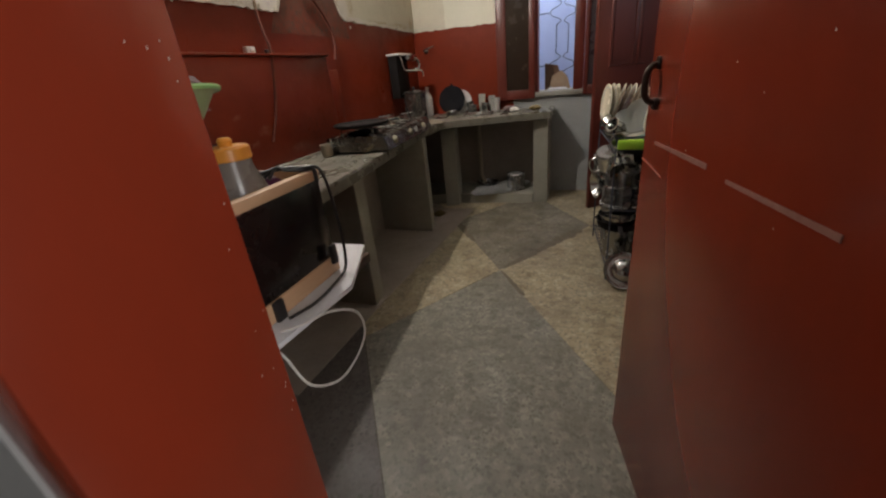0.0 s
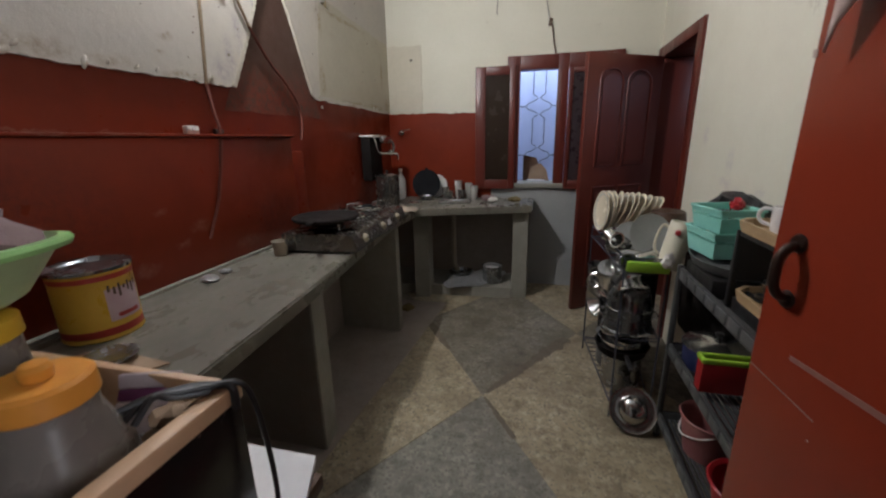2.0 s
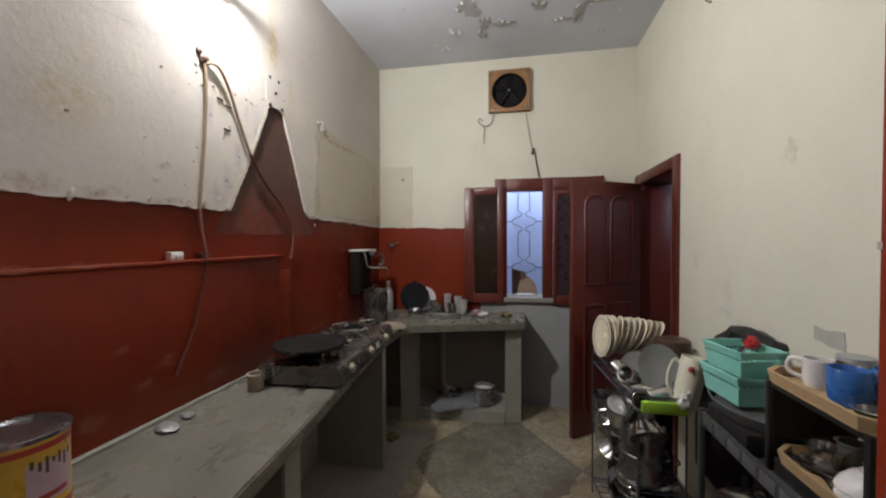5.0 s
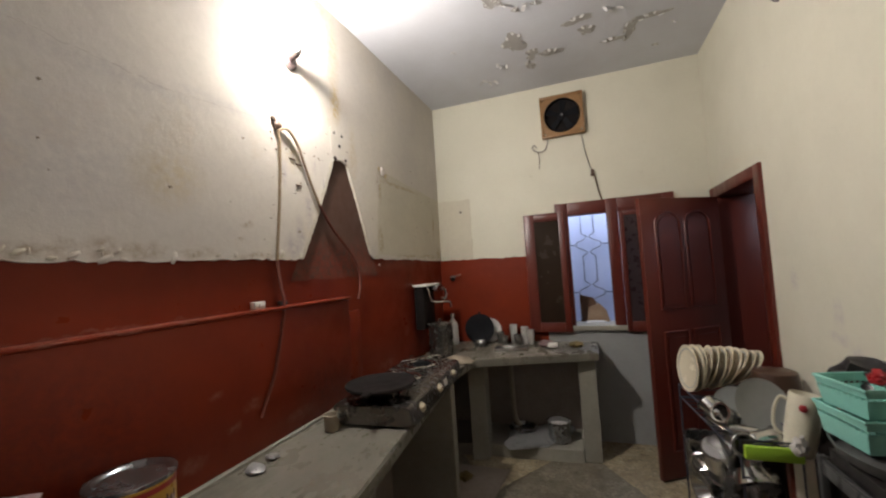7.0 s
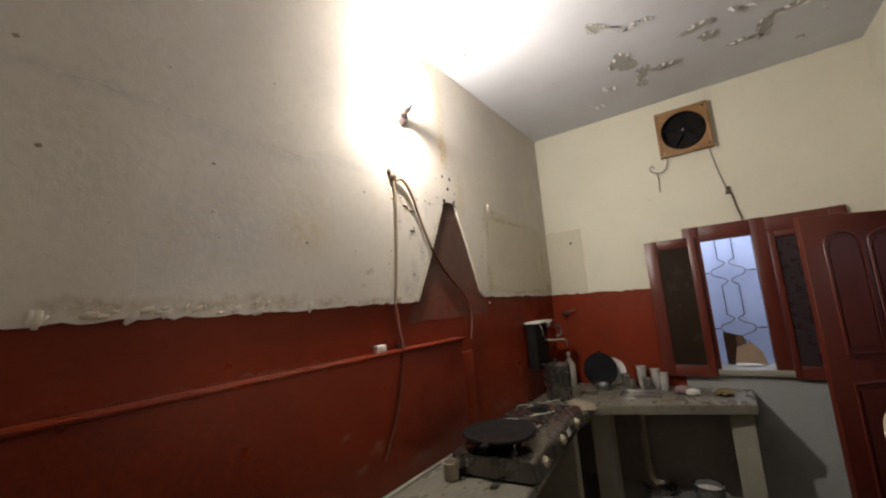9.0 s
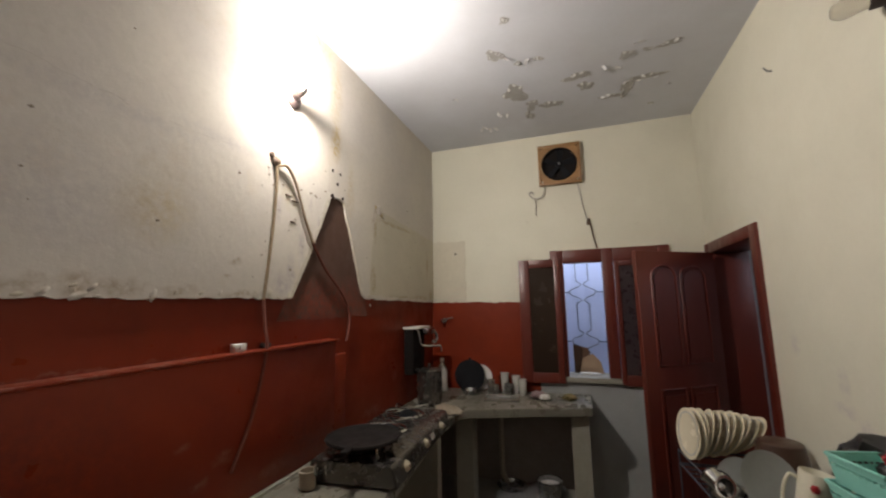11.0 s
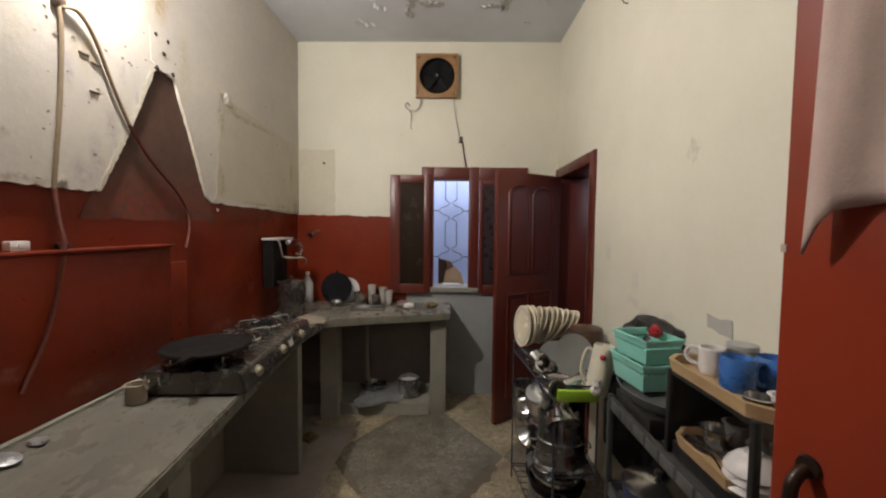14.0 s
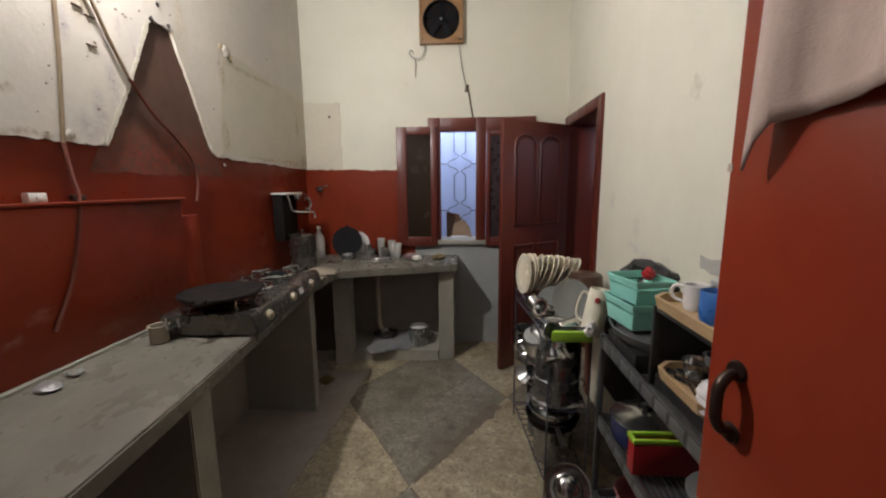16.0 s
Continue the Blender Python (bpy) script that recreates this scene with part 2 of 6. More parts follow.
PINK = mat("dusty_pink_plastic", (0.36, 0.14, 0.13), (0.28, 0.10, 0.10), 5, 0.45, bump=0.03)
ORANGE = mat("orange_plastic_lid", (0.72, 0.30, 0.045), (0.62, 0.24, 0.03), 5, 0.4, bump=0.03)
YELLOW = mat("yellow_plastic_lid", (0.62, 0.38, 0.02), (0.5, 0.30, 0.02), 5, 0.4, bump=0.03)
JARGREY = mat("cloudy_plastic_jar", (0.20, 0.175, 0.155), (0.14, 0.12, 0.105), 4, 0.3, bump=0.03)
CREAMPLASTIC = mat("cream_plastic_jug", (0.66, 0.62, 0.50), (0.58, 0.54, 0.42), 5, 0.4, bump=0.03)
RACK = mat("dark_grey_rack", (0.085, 0.085, 0.085), (0.055, 0.055, 0.055), 6, 0.5, 0.3, bump=0.15, wear=(0.15, 0.15, 0.15), wear_amount=0.2)
CLOTH = mat("pinkish_grey_cloth", (0.50, 0.38, 0.33), (0.42, 0.31, 0.27), 5, 0.95, fine=200, bump=0.4, depth=0.002)
MAUVE = mat("mauve_cloth", (0.26, 0.17, 0.17), (0.18, 0.12, 0.12), 8, 0.95, fine=180, bump=0.4)
HOSE = mat("tan_rubber_hose", (0.33, 0.245, 0.155), (0.24, 0.17, 0.10), 12, 0.6, bump=0.1)
REDHOSE = mat("painted_over_hose", (0.16, 0.040, 0.024), (0.12, 0.030, 0.018), 12, 0.7, bump=0.1)
WIRE = mat("grey_wire_insulation", (0.32, 0.30, 0.27), (0.22, 0.20, 0.18), 12, 0.6, bump=0.05)
TINY = mat("yellow_printed_tin", (0.58, 0.36, 0.035), (0.48, 0.28, 0.03), 6, 0.35, bump=0.03)
TINRED = mat("red_printed_band", (0.36, 0.03, 0.02), (0.28, 0.02, 0.02), 6, 0.4, bump=0.03)
TINPIC = mat("pale_printed_panel", (0.52, 0.40, 0.42), (0.42, 0.28, 0.32), 14, 0.4, bump=0.03)
CUP = mat("ivory_clay_cup", (0.36, 0.30, 0.23), (0.28, 0.23, 0.17), 8, 0.6, bump=0.1)
RUST = mat("rust_stain", (0.46, 0.34, 0.17), (0.55, 0.47, 0.32), 5, 0.85, bump=0.2, stretch=(1, 4, 0.6))
SCRUB = mat("olive_scouring_pad", (0.12, 0.10, 0.03), (0.20, 0.13, 0.05), 14, 0.95, fine=150, bump=0.5)
FOIL = mat("crumpled_foil", (0.50, 0.50, 0.50), (0.38, 0.38, 0.38), 20, 0.35, 0.6, bump=0.3)
CARD = mat("brown_cardboard", (0.16, 0.085, 0.05), (0.10, 0.05, 0.03), 5, 0.8)
CARD2 = mat("pale_cardboard", (0.36, 0.25, 0.16), (0.22, 0.14, 0.09), 5, 0.8)
PALEBLUE = mat("pale_blue_metal_sheet", (0.60, 0.64, 0.80), (0.52, 0.56, 0.74), 4, 0.6, bump=0.1)
GRILLE = mat("dark_iron_grille", (0.06, 0.065, 0.085), (0.04, 0.04, 0.06), 8, 0.6, 0.2)
# glow graded in bands to steer the bulb's light: strongest along aim, faint behind
BULBGLOW = [glow("lit_bulb_glass", (1.0, 0.96, 0.915), v) for v in (2000.0, 1850.0, 1550.0, 1150.0, 700.0, 320.0, 90.0, 20.0)]
HOLDER = mat("brown_bakelite", (0.045, 0.03, 0.028), (0.03, 0.02, 0.02), 6, 0.4, bump=0.03)


def glass(name, colour, rough):
    m = bpy.data.materials.new(name)
    m.use_nodes = True
    p = m.node_tree.nodes["Principled BSDF"]
    p.inputs["Base Color"].default_value = (*colour, 1)
    p.inputs["Roughness"].default_value, p.inputs["Transmission Weight"].default_value = rough, 1.0
    p.inputs["IOR"].default_value = 1.3
    return m


FROSTED = mat("pale_frosted_glass", (0.74, 0.72, 0.68), (0.60, 0.57, 0.53), 6, 0.16, grain=0.05, bump=0.02, transmission=0.45)
KNOB = mat("greasy_ivory_plastic", (0.46, 0.41, 0.30), (0.30, 0.26, 0.18), 30, 0.4, bump=0.04)
TORN = mat("torn_plaster_edge", (0.64, 0.60, 0.50), (0.42, 0.37, 0.29), 16, 0.9, grain=0.35, bump=0.5, fine=70, depth=0.006)
CLEAR = glass("clear_glass", (0.9, 0.92, 0.9), 0.05)
MILKY = glass("milky_glass", (0.75, 0.72, 0.68), 0.3)


def stains(m, colour, strength, places, ragged_by=0.07):
    """Soft-edged stains of a colour at (y, z, half width, half height) on a wall."""
    n, l = m.node_tree.nodes, m.node_tree.links
    p = n["Principled BSDF"]
    co = n.new("ShaderNodeTexCoord")

    def noise_at(scale, detail):
        t = n.new("ShaderNodeTexNoise")
        t.inputs["Scale"].default_value, t.inputs["Detail"].default_value, t.inputs["Roughness"].default_value = scale, detail, 0.65
        l.new(co.outputs["Object"], t.inputs["Vector"])
        return t

    def vec(op, a, b):
        v = n.new("ShaderNodeVectorMath")
        v.operation = op
        for s_, q in ((v.inputs[0], a), (v.inputs[1], b)):
            if isinstance(q, tuple):
                s_.default_value = q
            else:
                l.new(q, s_)
        return v

    bent = vec("SUBTRACT", noise_at(13, 4).outputs["Color"], (0.5, 0.5, 0.5)).outputs[0]
    bent = vec("ADD", co.outputs["Object"], vec("MULTIPLY", bent, (0, ragged_by, ragged_by)).outputs[0]).outputs[0]
    broken = n.new("ShaderNodeMapRange")
    broken.inputs["From Min"].default_value, broken.inputs["From Max"].default_value = 0.32, 0.62
    l.new(noise_at(34, 5).outputs["Fac"], broken.inputs["Value"])
    cover = None
    for y, z, w, h in places:
        d = vec("MULTIPLY", vec("SUBTRACT", bent, (0, y, z)).outputs[0], (0, 1 / w, 1 / h))
        far = vec("LENGTH", d.outputs[0], (0, 0, 0))
        r = n.new("ShaderNodeMapRange")
        r.inputs["From Min"].default_value, r.inputs["From Max"].default_value = 1.15, 0.35
        l.new(far.outputs["Value"], r.inputs["Value"])
        if cover is None:
            cover = r.outputs[0]
        else:
            k = n.new("ShaderNodeMath")
            k.operation = "MAXIMUM"
            l.new(cover, k.inputs[0])
            l.new(r.outputs[0], k.inputs[1])
            cover = k.outputs[0]
    for other in (broken.outputs[0], strength):
        k = n.new("ShaderNodeMath")
        k.operation = "MULTIPLY"
        l.new(cover, k.inputs[0])
        if isinstance(other, float):
            k.inputs[1].default_value = other
        else:
            l.new(other, k.inputs[1])
        cover = k.outputs[0]
    mx = n.new("ShaderNodeMix")
    mx.data_type = "RGBA"
    l.new(cover, mx.inputs[0])
    l.new(p.inputs["Base Color"].links[0].from_socket, mx.inputs[6])
    mx.inputs[7].default_value = (*colour, 1)
    l.new(mx.outputs[2], p.inputs["Base Color"])


# damp, rust and grime on the side wall's plaster, plus one painted lamp shadow
stains(PLASTER, (0.30, 0.22, 0.14), 0.75, [(1.06, 1.69, 0.12, 0.030), (1.22, 1.70, 0.06, 0.036), (1.33, 1.695, 0.09, 0.034), (1.52, 1.688, 0.09, 0.022), (0.80, 1.70, 0.16, 0.03), (1.80, 1.682, 0.12, 0.018),
                                          (1.75, 1.817, 0.035, 0.018), (1.72, 1.75, 0.02, 0.012), (2.98, 2.30, 0.05, 0.045), (2.94, 2.20, 0.035, 0.10), (1.98, 2.36, 0.03, 0.02)])
stains(PLASTER, (0.44, 0.30, 0.10), 0.85, [(2.455, 2.62, 0.055, 0.13), (2.44, 2.57, 0.03, 0.07), (2.47, 2.60, 0.02, 0.09)], 0.03)
# entry (2.05, 2.47) paints the holder's cast shadow below the wall lamp
stains(PLASTER, (0.46, 0.36, 0.19), 0.55, [(2.445, 2.92, 0.065, 0.30), (2.30, 3.16, 0.16, 0.09), (2.05, 2.47, 0.04, 0.15), (1.42, 1.96, 0.14, 0.12), (2.06, 2.20, 0.07, 0.10), (2.62, 2.34, 0.05, 0.20)])
stains(PLASTER, (0.36, 0.31, 0.33), 0.70, [(2.17, 1.93, 0.035, 0.11), (2.09, 1.80, 0.035, 0.10), (2.03, 1.73, 0.06, 0.06), (2.23, 2.18, 0.018, 0.06), (1.99, 2.10, 0.022, 0.07), (2.30, 2.08, 0.016, 0.05), (4.12, 1.72, 0.05, 0.08)])
stains(PLASTER, (0.40, 0.37, 0.36), 0.50, [(1.25, 2.265, 0.40, 0.035), (1.68, 2.31, 0.26, 0.030), (0.75, 2.31, 0.3, 0.03), (1.10, 1.95, 0.30, 0.18)])
stains(PATCHED, (0.34, 0.25, 0.13), 0.70, [(3.98, 2.00, 0.03, 0.13), (4.07, 1.72, 0.06, 0.06), (3.40, 1.685, 0.25, 0.022), (3.80, 1.69, 0.2, 0.03), (2.95, 2.18, 0.04, 0.11), (3.30, 2.25, 0.40, 0.02), (2.93, 1.80, 0.05, 0.12)])
stains(REDBROWN, (0.19, 0.030, 0.012), 1.0, [(2.45, 1.58, 0.60, 0.22)], 0.12)
# splashes and scrapes on the red paint, and a paler line along the ledge lip
stains(RED, (0.30, 0.16, 0.12), 0.45, [(1.72, 1.06, 0.05, 0.03), (1.62, 1.01, 0.04, 0.02), (1.45, 0.95, 0.06, 0.03), (1.30, 1.00, 0.03, 0.02), (1.55, 1.15, 0.03, 0.015), (2.00, 0.93, 0.10, 0.03), (1.20, 1.449, 0.5, 0.006), (2.95, 0.93, 0.12, 0.04), (3.30, 1.10, 0.05, 0.04)])
# broad darker patches on the red paint, mostly at its near and far ends
stains(RED, (0.09, 0.014, 0.008), 0.65, [(1.10, 1.15, 0.35, 0.30), (3.50, 1.10, 0.22, 0.30), (3.40, 1.45, 0.10, 0.20), (2.20, 1.00, 0.25, 0.12), (0.80, 1.30, 0.40, 0.20)], 0.15)
# hand marks on the cream walls
stains(CREAM, (0.47, 0.42, 0.43), 0.60, [(2.62, 1.17, 0.09, 0.030), (2.50, 1.12, 0.06, 0.05), (2.60, 1.27, 0.045, 0.07), (2.35, 1.08, 0.08, 0.05), (2.28, 1.16, 0.05, 0.02), (1.60, 1.24, 0.10, 0.04), (2.95, 1.40, 0.05, 0.06)])


# ---- mesh helpers ----
def box(bm, x0, x1, y0, y1, z0, z1, bevel=0.0, m=None):
    r = bmesh.ops.create_cube(bm, size=1.0, matrix=Matrix.Translation(((x0 + x1) / 2, (y0 + y1) / 2, (z0 + z1) / 2)) @ Matrix.Diagonal((abs(x1 - x0), abs(y1 - y0), abs(z1 - z0), 1)))
    vs = r["verts"]
    if bevel:
        es = list({e for v in vs for e in v.link_edges})
        out = bmesh.ops.bevel(bm, geom=es, offset=bevel, segments=2, affect="EDGES", profile=0.5)
        vs = list({v for f in out["faces"] for v in f.verts} | {v for v in vs if v.is_valid})
    if m is not None:
        bmesh.ops.transform(bm, matrix=m, verts=[v for v in vs if v.is_valid])
    return bm


def lathe(bm, profile, seg=28, m=None, closed=False):
    """Turns (r, z) pairs about z; r of 0 closes the end."""
    rings = []
    for r, z in profile:
        if r < 1e-6:
            rings.append([bm.verts.new((0, 0, z))])
        else:
            rings.append([bm.verts.new((r * math.cos(2 * math.pi * k / seg), r * math.sin(2 * math.pi * k / seg), z)) for k in range(seg)])
    pairs = list(zip(rings, rings[1:])) + ([(rings[-1], rings[0])] if closed else [])
    for a, b in pairs:
        for k in range(seg):
            j = (k + 1) % seg
            if len(a) == 1 and len(b) > 1:
                bm.faces.new((a[0], b[k], b[j]))
            elif len(b) == 1 and len(a) > 1:
                bm.faces.new((a[k], a[j], b[0]))
            elif len(a) > 1:
                bm.faces.new((a[k], a[j], b[j], b[k]))
    if m is not None:
        bmesh.ops.transform(bm, matrix=m, verts=[v for r in rings for v in r])
    return bm


def smooth_path(pts, per=6):
    """A Catmull-Rom line through the points."""
    pts = [Vector(p) for p in pts]
    ext = [2 * pts[0] - pts[1]] + pts + [2 * pts[-1] - pts[-2]]
    out = []
    for k in range(1, len(ext) - 2):
        a, b, c, d = ext[k - 1:k + 3]
        for s in range(per):
            t = s / per
            out.append(0.5 * (2 * b + (c - a) * t + (2 * a - 5 * b + 4 * c - d) * t * t + (3 * b - a - 3 * c + d) * t ** 3))
    return out + [pts[-1]]


def tube(bm, pts, r, seg=7, per=6, closed=False):
    pts = smooth_path(pts, per) if per > 1 else [Vector(p) for p in pts]
    rings, side = [], Vector((0.31, 0.52, 0.79))
    for k, p in enumerate(pts):
        d = (pts[(k + 1) % len(pts)] - pts[k - 1]) if closed else pts[min(k + 1, len(pts) - 1)] - pts[max(k - 1, 0)]
        d.normalize()
        u = (side - side.dot(d) * d)
        if u.length < 1e-3:
            u = d.orthogonal()
        u.normalize()
        side = u
        w = d.cross(u)
        rings.append([bm.verts.new(p + r * (math.cos(2 * math.pi * j / seg) * u + math.sin(2 * math.pi * j / seg) * w)) for j in range(seg)])
    for a, b in list(zip(rings, rings[1:])) + ([(rings[-1], rings[0])] if closed else []):
        for j in range(seg):
            bm.faces.new((a[j], a[(j + 1) % seg], b[(j + 1) % seg], b[j]))
    if not closed:
        bm.faces.new(rings[0][::-1])
        bm.faces.new(rings[-1])
    return bm


def prism(bm, outline, axis, lo, hi):
    """A flat outline in the plane across the axis, given a thickness along it."""
    def at(p, h):
        q = list(p)
        q.insert("xyz".index(axis), h)
        return q
    a = [bm.verts.new(at(p, lo)) for p in outline]
    b = [bm.verts.new(at(p, hi)) for p in outline]
    bm.faces.new(a[::-1])
    bm.faces.new(b)
    for k in range(len(a)):
        j = (k + 1) % len(a)
        bm.faces.new((a[k], a[j], b[j], b[k]))
    bmesh.ops.recalc_face_normals(bm, faces=bm.faces[:])
    return bm


def part(name, bm, material, parent=None, label="", m=None):
    """Links a bmesh as one mesh object, under a thing or a part."""
    bmesh.ops.recalc_face_normals(bm, faces=bm.faces[:])
    for f in bm.faces:
        f.smooth = True
    for e in bm.edges:
        if len(e.link_faces) == 2 and e.calc_face_angle(0) > radians(38):
            e.smooth = False
    me = bpy.data.meshes.new(name)
    bm.to_mesh(me)
    bm.free()
    for k in material if isinstance(material, (list, tuple)) else [material]:
        me.materials.append(k)
    ob = new(name, me)
    if m is not None:
        ob.matrix_basis = m
    if parent is not None:
        ob.parent = parent
    return tagged(ob, label)


def thing(name, label, category, x=0, y=0, z=0, turn=0, group="", m=None):
    ob = new(name)
    ob.empty_display_size = 0.05
    ob.matrix_basis = m if m is not None else pose(x, y, z, 0, 0, turn)
    return tagged(ob, label, category, group)


def setting(name, bm, material, label):
    ob = part(name, bm, material)
    return tagged(ob, label, name.split("_")[0], "", "structure")


def B():
    return bmesh.new()


rng = random.Random(7)

# ---- the setting ----
def ragged(a, b, step=0.03, amount=0.006):
    """Points from a towards b with a broken, uneven line."""
    a, b = Vector(a), Vector(b)
    n = max(1, int((b - a).length / step))
    d = (b - a).normalized()
    side = Vector((-d.y, d.x))
    return [tuple(a + (b - a) * k / n + (side * rng.uniform(-amount, amount) if k else side * 0)) for k in range(n)]


def outline(points, rough):
    """A closed outline; the edges named in rough are broken ones."""
    out = []
    for k, p in enumerate(points):
        q = points[(k + 1) % len(points)]
        out += ragged(p, q) if k in rough else [p]
    return out


floor = setting("floor", box(B(), -2.2, 2.6, -2.7, 5.2, -0.12, -0.006), JOINT, "worn terrazzo floor in grey and tan diamonds")
setting("ground_passage", box(B(), -2.2, 2.6, 5.2, 5.6, -0.12, -0.004), CEMENT, "bare cement ground of the passage")

bm = box(B(), LX - 0.2, LX, OY, BY + 0.25, 0, CZ)
wall_left = setting("wall_left", bm, RED, "dark red painted wall under peeling cream plaster")
bm = prism(B(), outline([(FY, CZ), (FY, 1.668), (1.2, 1.660), (2.103, 1.668), (2.26, 1.95), (2.406, 2.252), (2.47, 2.29), (2.546, 2.264), (2.64, 2.06), (2.73, 1.84), (2.785, 1.70), (2.83, 1.672), (BY, 1.655), (BY, CZ)],
                        {1, 2, 3, 4, 5, 6, 7, 8, 9, 10, 11}), "x", LX, LX + 0.014)
part("plaster_layer", bm, PLASTER, wall_left, "peeling cream plaster with a torn lower edge")
part("bare_triangle", prism(B(), outline([(2.02, 1.56), (2.88, 1.56), (2.56, 2.28), (2.40, 2.27)], {0}), "x", LX, LX + 0.0012), REDBROWN, wall_left, "red-brown wall bared by fallen plaster")
part("plaster_patch", prism(B(), outline([(2.97, 2.32), (2.90, 2.0), (2.88, 1.70), (BY - 0.01, 1.664), (BY - 0.01, 2.255)], {0, 1, 2, 4}), "x", LX, LX + 0.0146), PATCHED, wall_left, "yellowed plaster patch")
part("cement_patch", prism(B(), outline([(2.385, 2.30), (2.39, 2.46), (2.52, 2.45), (2.545, 2.30), (2.47, 2.27)], {0, 1, 2, 3, 4}), "x", LX, LX + 0.0153), PLASTER, wall_left)
bm = box(B(), LX, LX + 0.048, FY, 2.44, 0.80, 1.434, 0.004)
part("ledge", bm, RED, wall_left, "projecting red dado ledge")
part("ledge_lip", box(B(), LX, LX + 0.078, FY, 2.44, 1.4345, 1.447, 0.004), RED, wall_left, "projecting red ledge")
part("ledge_step", box(B(), LX, LX + 0.018, 2.44, 2.60, 0.80, 1.352, 0.005), RED, wall_left)
part("lower_render", box(B(), LX, LX + 0.012, 0.92, BY - 0.02, 0.0, 0.80), CEMENT_DARK, wall_left)
part("upper_coat", prism(B(), outline([(FY, 2.31), (0.9, 2.31), (1.42, 2.278), (1.88, 2.33), (1.90, CZ), (FY, CZ)], {0, 1, 2, 3}), "x", LX, LX + 0.0144), PLASTER, wall_left)
POCK = mat("dark_plaster_pock", (0.20, 0.15, 0.11), (0.30, 0.25, 0.19), 30, 0.9)
for k_ in range(70):
    y_, z_, s_ = rng.gauss(2.15, 0.22), rng.uniform(1.72, 2.42), rng.uniform(0.002, 0.008)
    if k_ > 45:
        y_, z_ = rng.uniform(0.6, 3.9), rng.uniform(1.68, 2.6)
    if 2.08 + (z_ - 1.67) * 0.52 - 0.03 < y_ < 2.85 - (z_ - 1.67) * 0.45 + 0.03 and z_ < 2.30:
        continue
    part("pock", prism(B(), [(y_ - s_, z_), (y_ - 0.3 * s_, z_ - 0.7 * s_), (y_ + s_, z_ - 0.2 * s_), (y_ + 0.5 * s_, z_ + 0.8 * s_), (y_ - 0.6 * s_, z_ + 0.6 * s_)], "x", LX, LX + 0.0164), POCK, wall_left)
# thick torn lip of plaster round the bare triangle
for line, wide in (([(2.103, 1.668), (2.26, 1.95), (2.406, 2.252)], 0.022), ([(2.546, 2.264), (2.64, 2.06), (2.73, 1.84), (2.785, 1.70)], 0.008)):
    inner, outer = [], []
    for a_, b_ in zip(line, line[1:]):
        a_, b_ = Vector(a_), Vector(b_)
        d_ = (b_ - a_).normalized()
        o_ = Vector((-d_.y, d_.x)) if wide > 0.01 else Vector((d_.y, -d_.x)) * -1
        n_ = int((b_ - a_).length / 0.012)
        for q_ in range(n_):
            c_ = a_.lerp(b_, q_ / n_)
            inner.append(tuple(c_ - o_ * rng.uniform(0.0, 0.007)))
            outer.append(tuple(c_ + o_ * wide * (0.35 + 1.1 * abs(noise.noise(Vector((c_.x * 17, c_.y * 17, wide)))) + rng.uniform(0, 0.25))))
    part("torn_lip", prism(B(), inner + outer[::-1], "x", LX, LX + 0.0156), TORN, wall_left, "white broken plaster edge")
# broken plaster crumbs along the torn edge
for k in range(46):
    y = rng.choice([rng.uniform(FY + 0.3, 2.1), rng.uniform(0.6, 1.9), rng.uniform(2.85, 4.0)])
    bm = B()
    bmesh.ops.create_icosphere(bm, subdivisions=1, radius=rng.uniform(0.006, 0.016))
    bmesh.ops.transform(bm, matrix=pose(LX + 0.016, y, 1.674 + rng.uniform(-0.008, 0.022), rng.uniform(0, 90), 0, 0) @ Matrix.Diagonal((0.35, 1.8, 0.8, 1)), verts=bm.verts)
    part("plaster_crumb", bm, rng.choice([PLASTER, PATCHED, TORN]), wall_left)

bm = B()
for q in ((LX, -0.44, 0, CZ), (-0.44, 0.46, 2.06, CZ), (-0.44, 0.46, 0, 0.97), (0.46, RX, 0, CZ)):
    box(bm, q[0], q[1], BY, BY + 0.25, q[2], q[3])
wall_back = setting("wall_back", bm, CREAM, "cream painted wall with a dark red dado")
part("red_dado", prism(B(), outline([(LX, 0.80), (LX, 1.652), (-0.60, 1.636), (-0.60, 0.80)], {1}), "y", BY - 0.004, BY), RED, wall_back, "dark red painted dado")
part("grey_render", box(B(), -0.60, RX, BY - 0.006, BY, 0, 0.965), GREYWALL, wall_back, "grey cement render under the window")
part("counter_render", box(B(), LX + 0.013, -0.36, BY - 0.012, BY - 0.007, 0.0, 0.80), CEMENT_DARK, wall_back)
part("plaster_patch", prism(B(), outline([(LX + 0.012, 1.652), (LX + 0.012, 2.246), (-1.262, 2.240), (-1.262, 1.652)], {1, 2}), "y", BY - 0.006, BY), PATCHED, wall_back, "greyish plaster patch")

bm = B()
box(bm, RX, RX + 0.245, OY, 3.27, 0, CZ)
box(bm, RX, RX + 0.245, 3.27, 4.06, 2.0, CZ)
box(bm, RX, RX + 0.245, 4.06, BY + 0.25, 0, CZ)
wall_right = setting("wall_right", bm, CREAM, "cream painted wall with smudges")
BLOT = mat("grey_patch_on_wall", (0.42, 0.39, 0.36), (0.36, 0.34, 0.31), 8, 0.85)
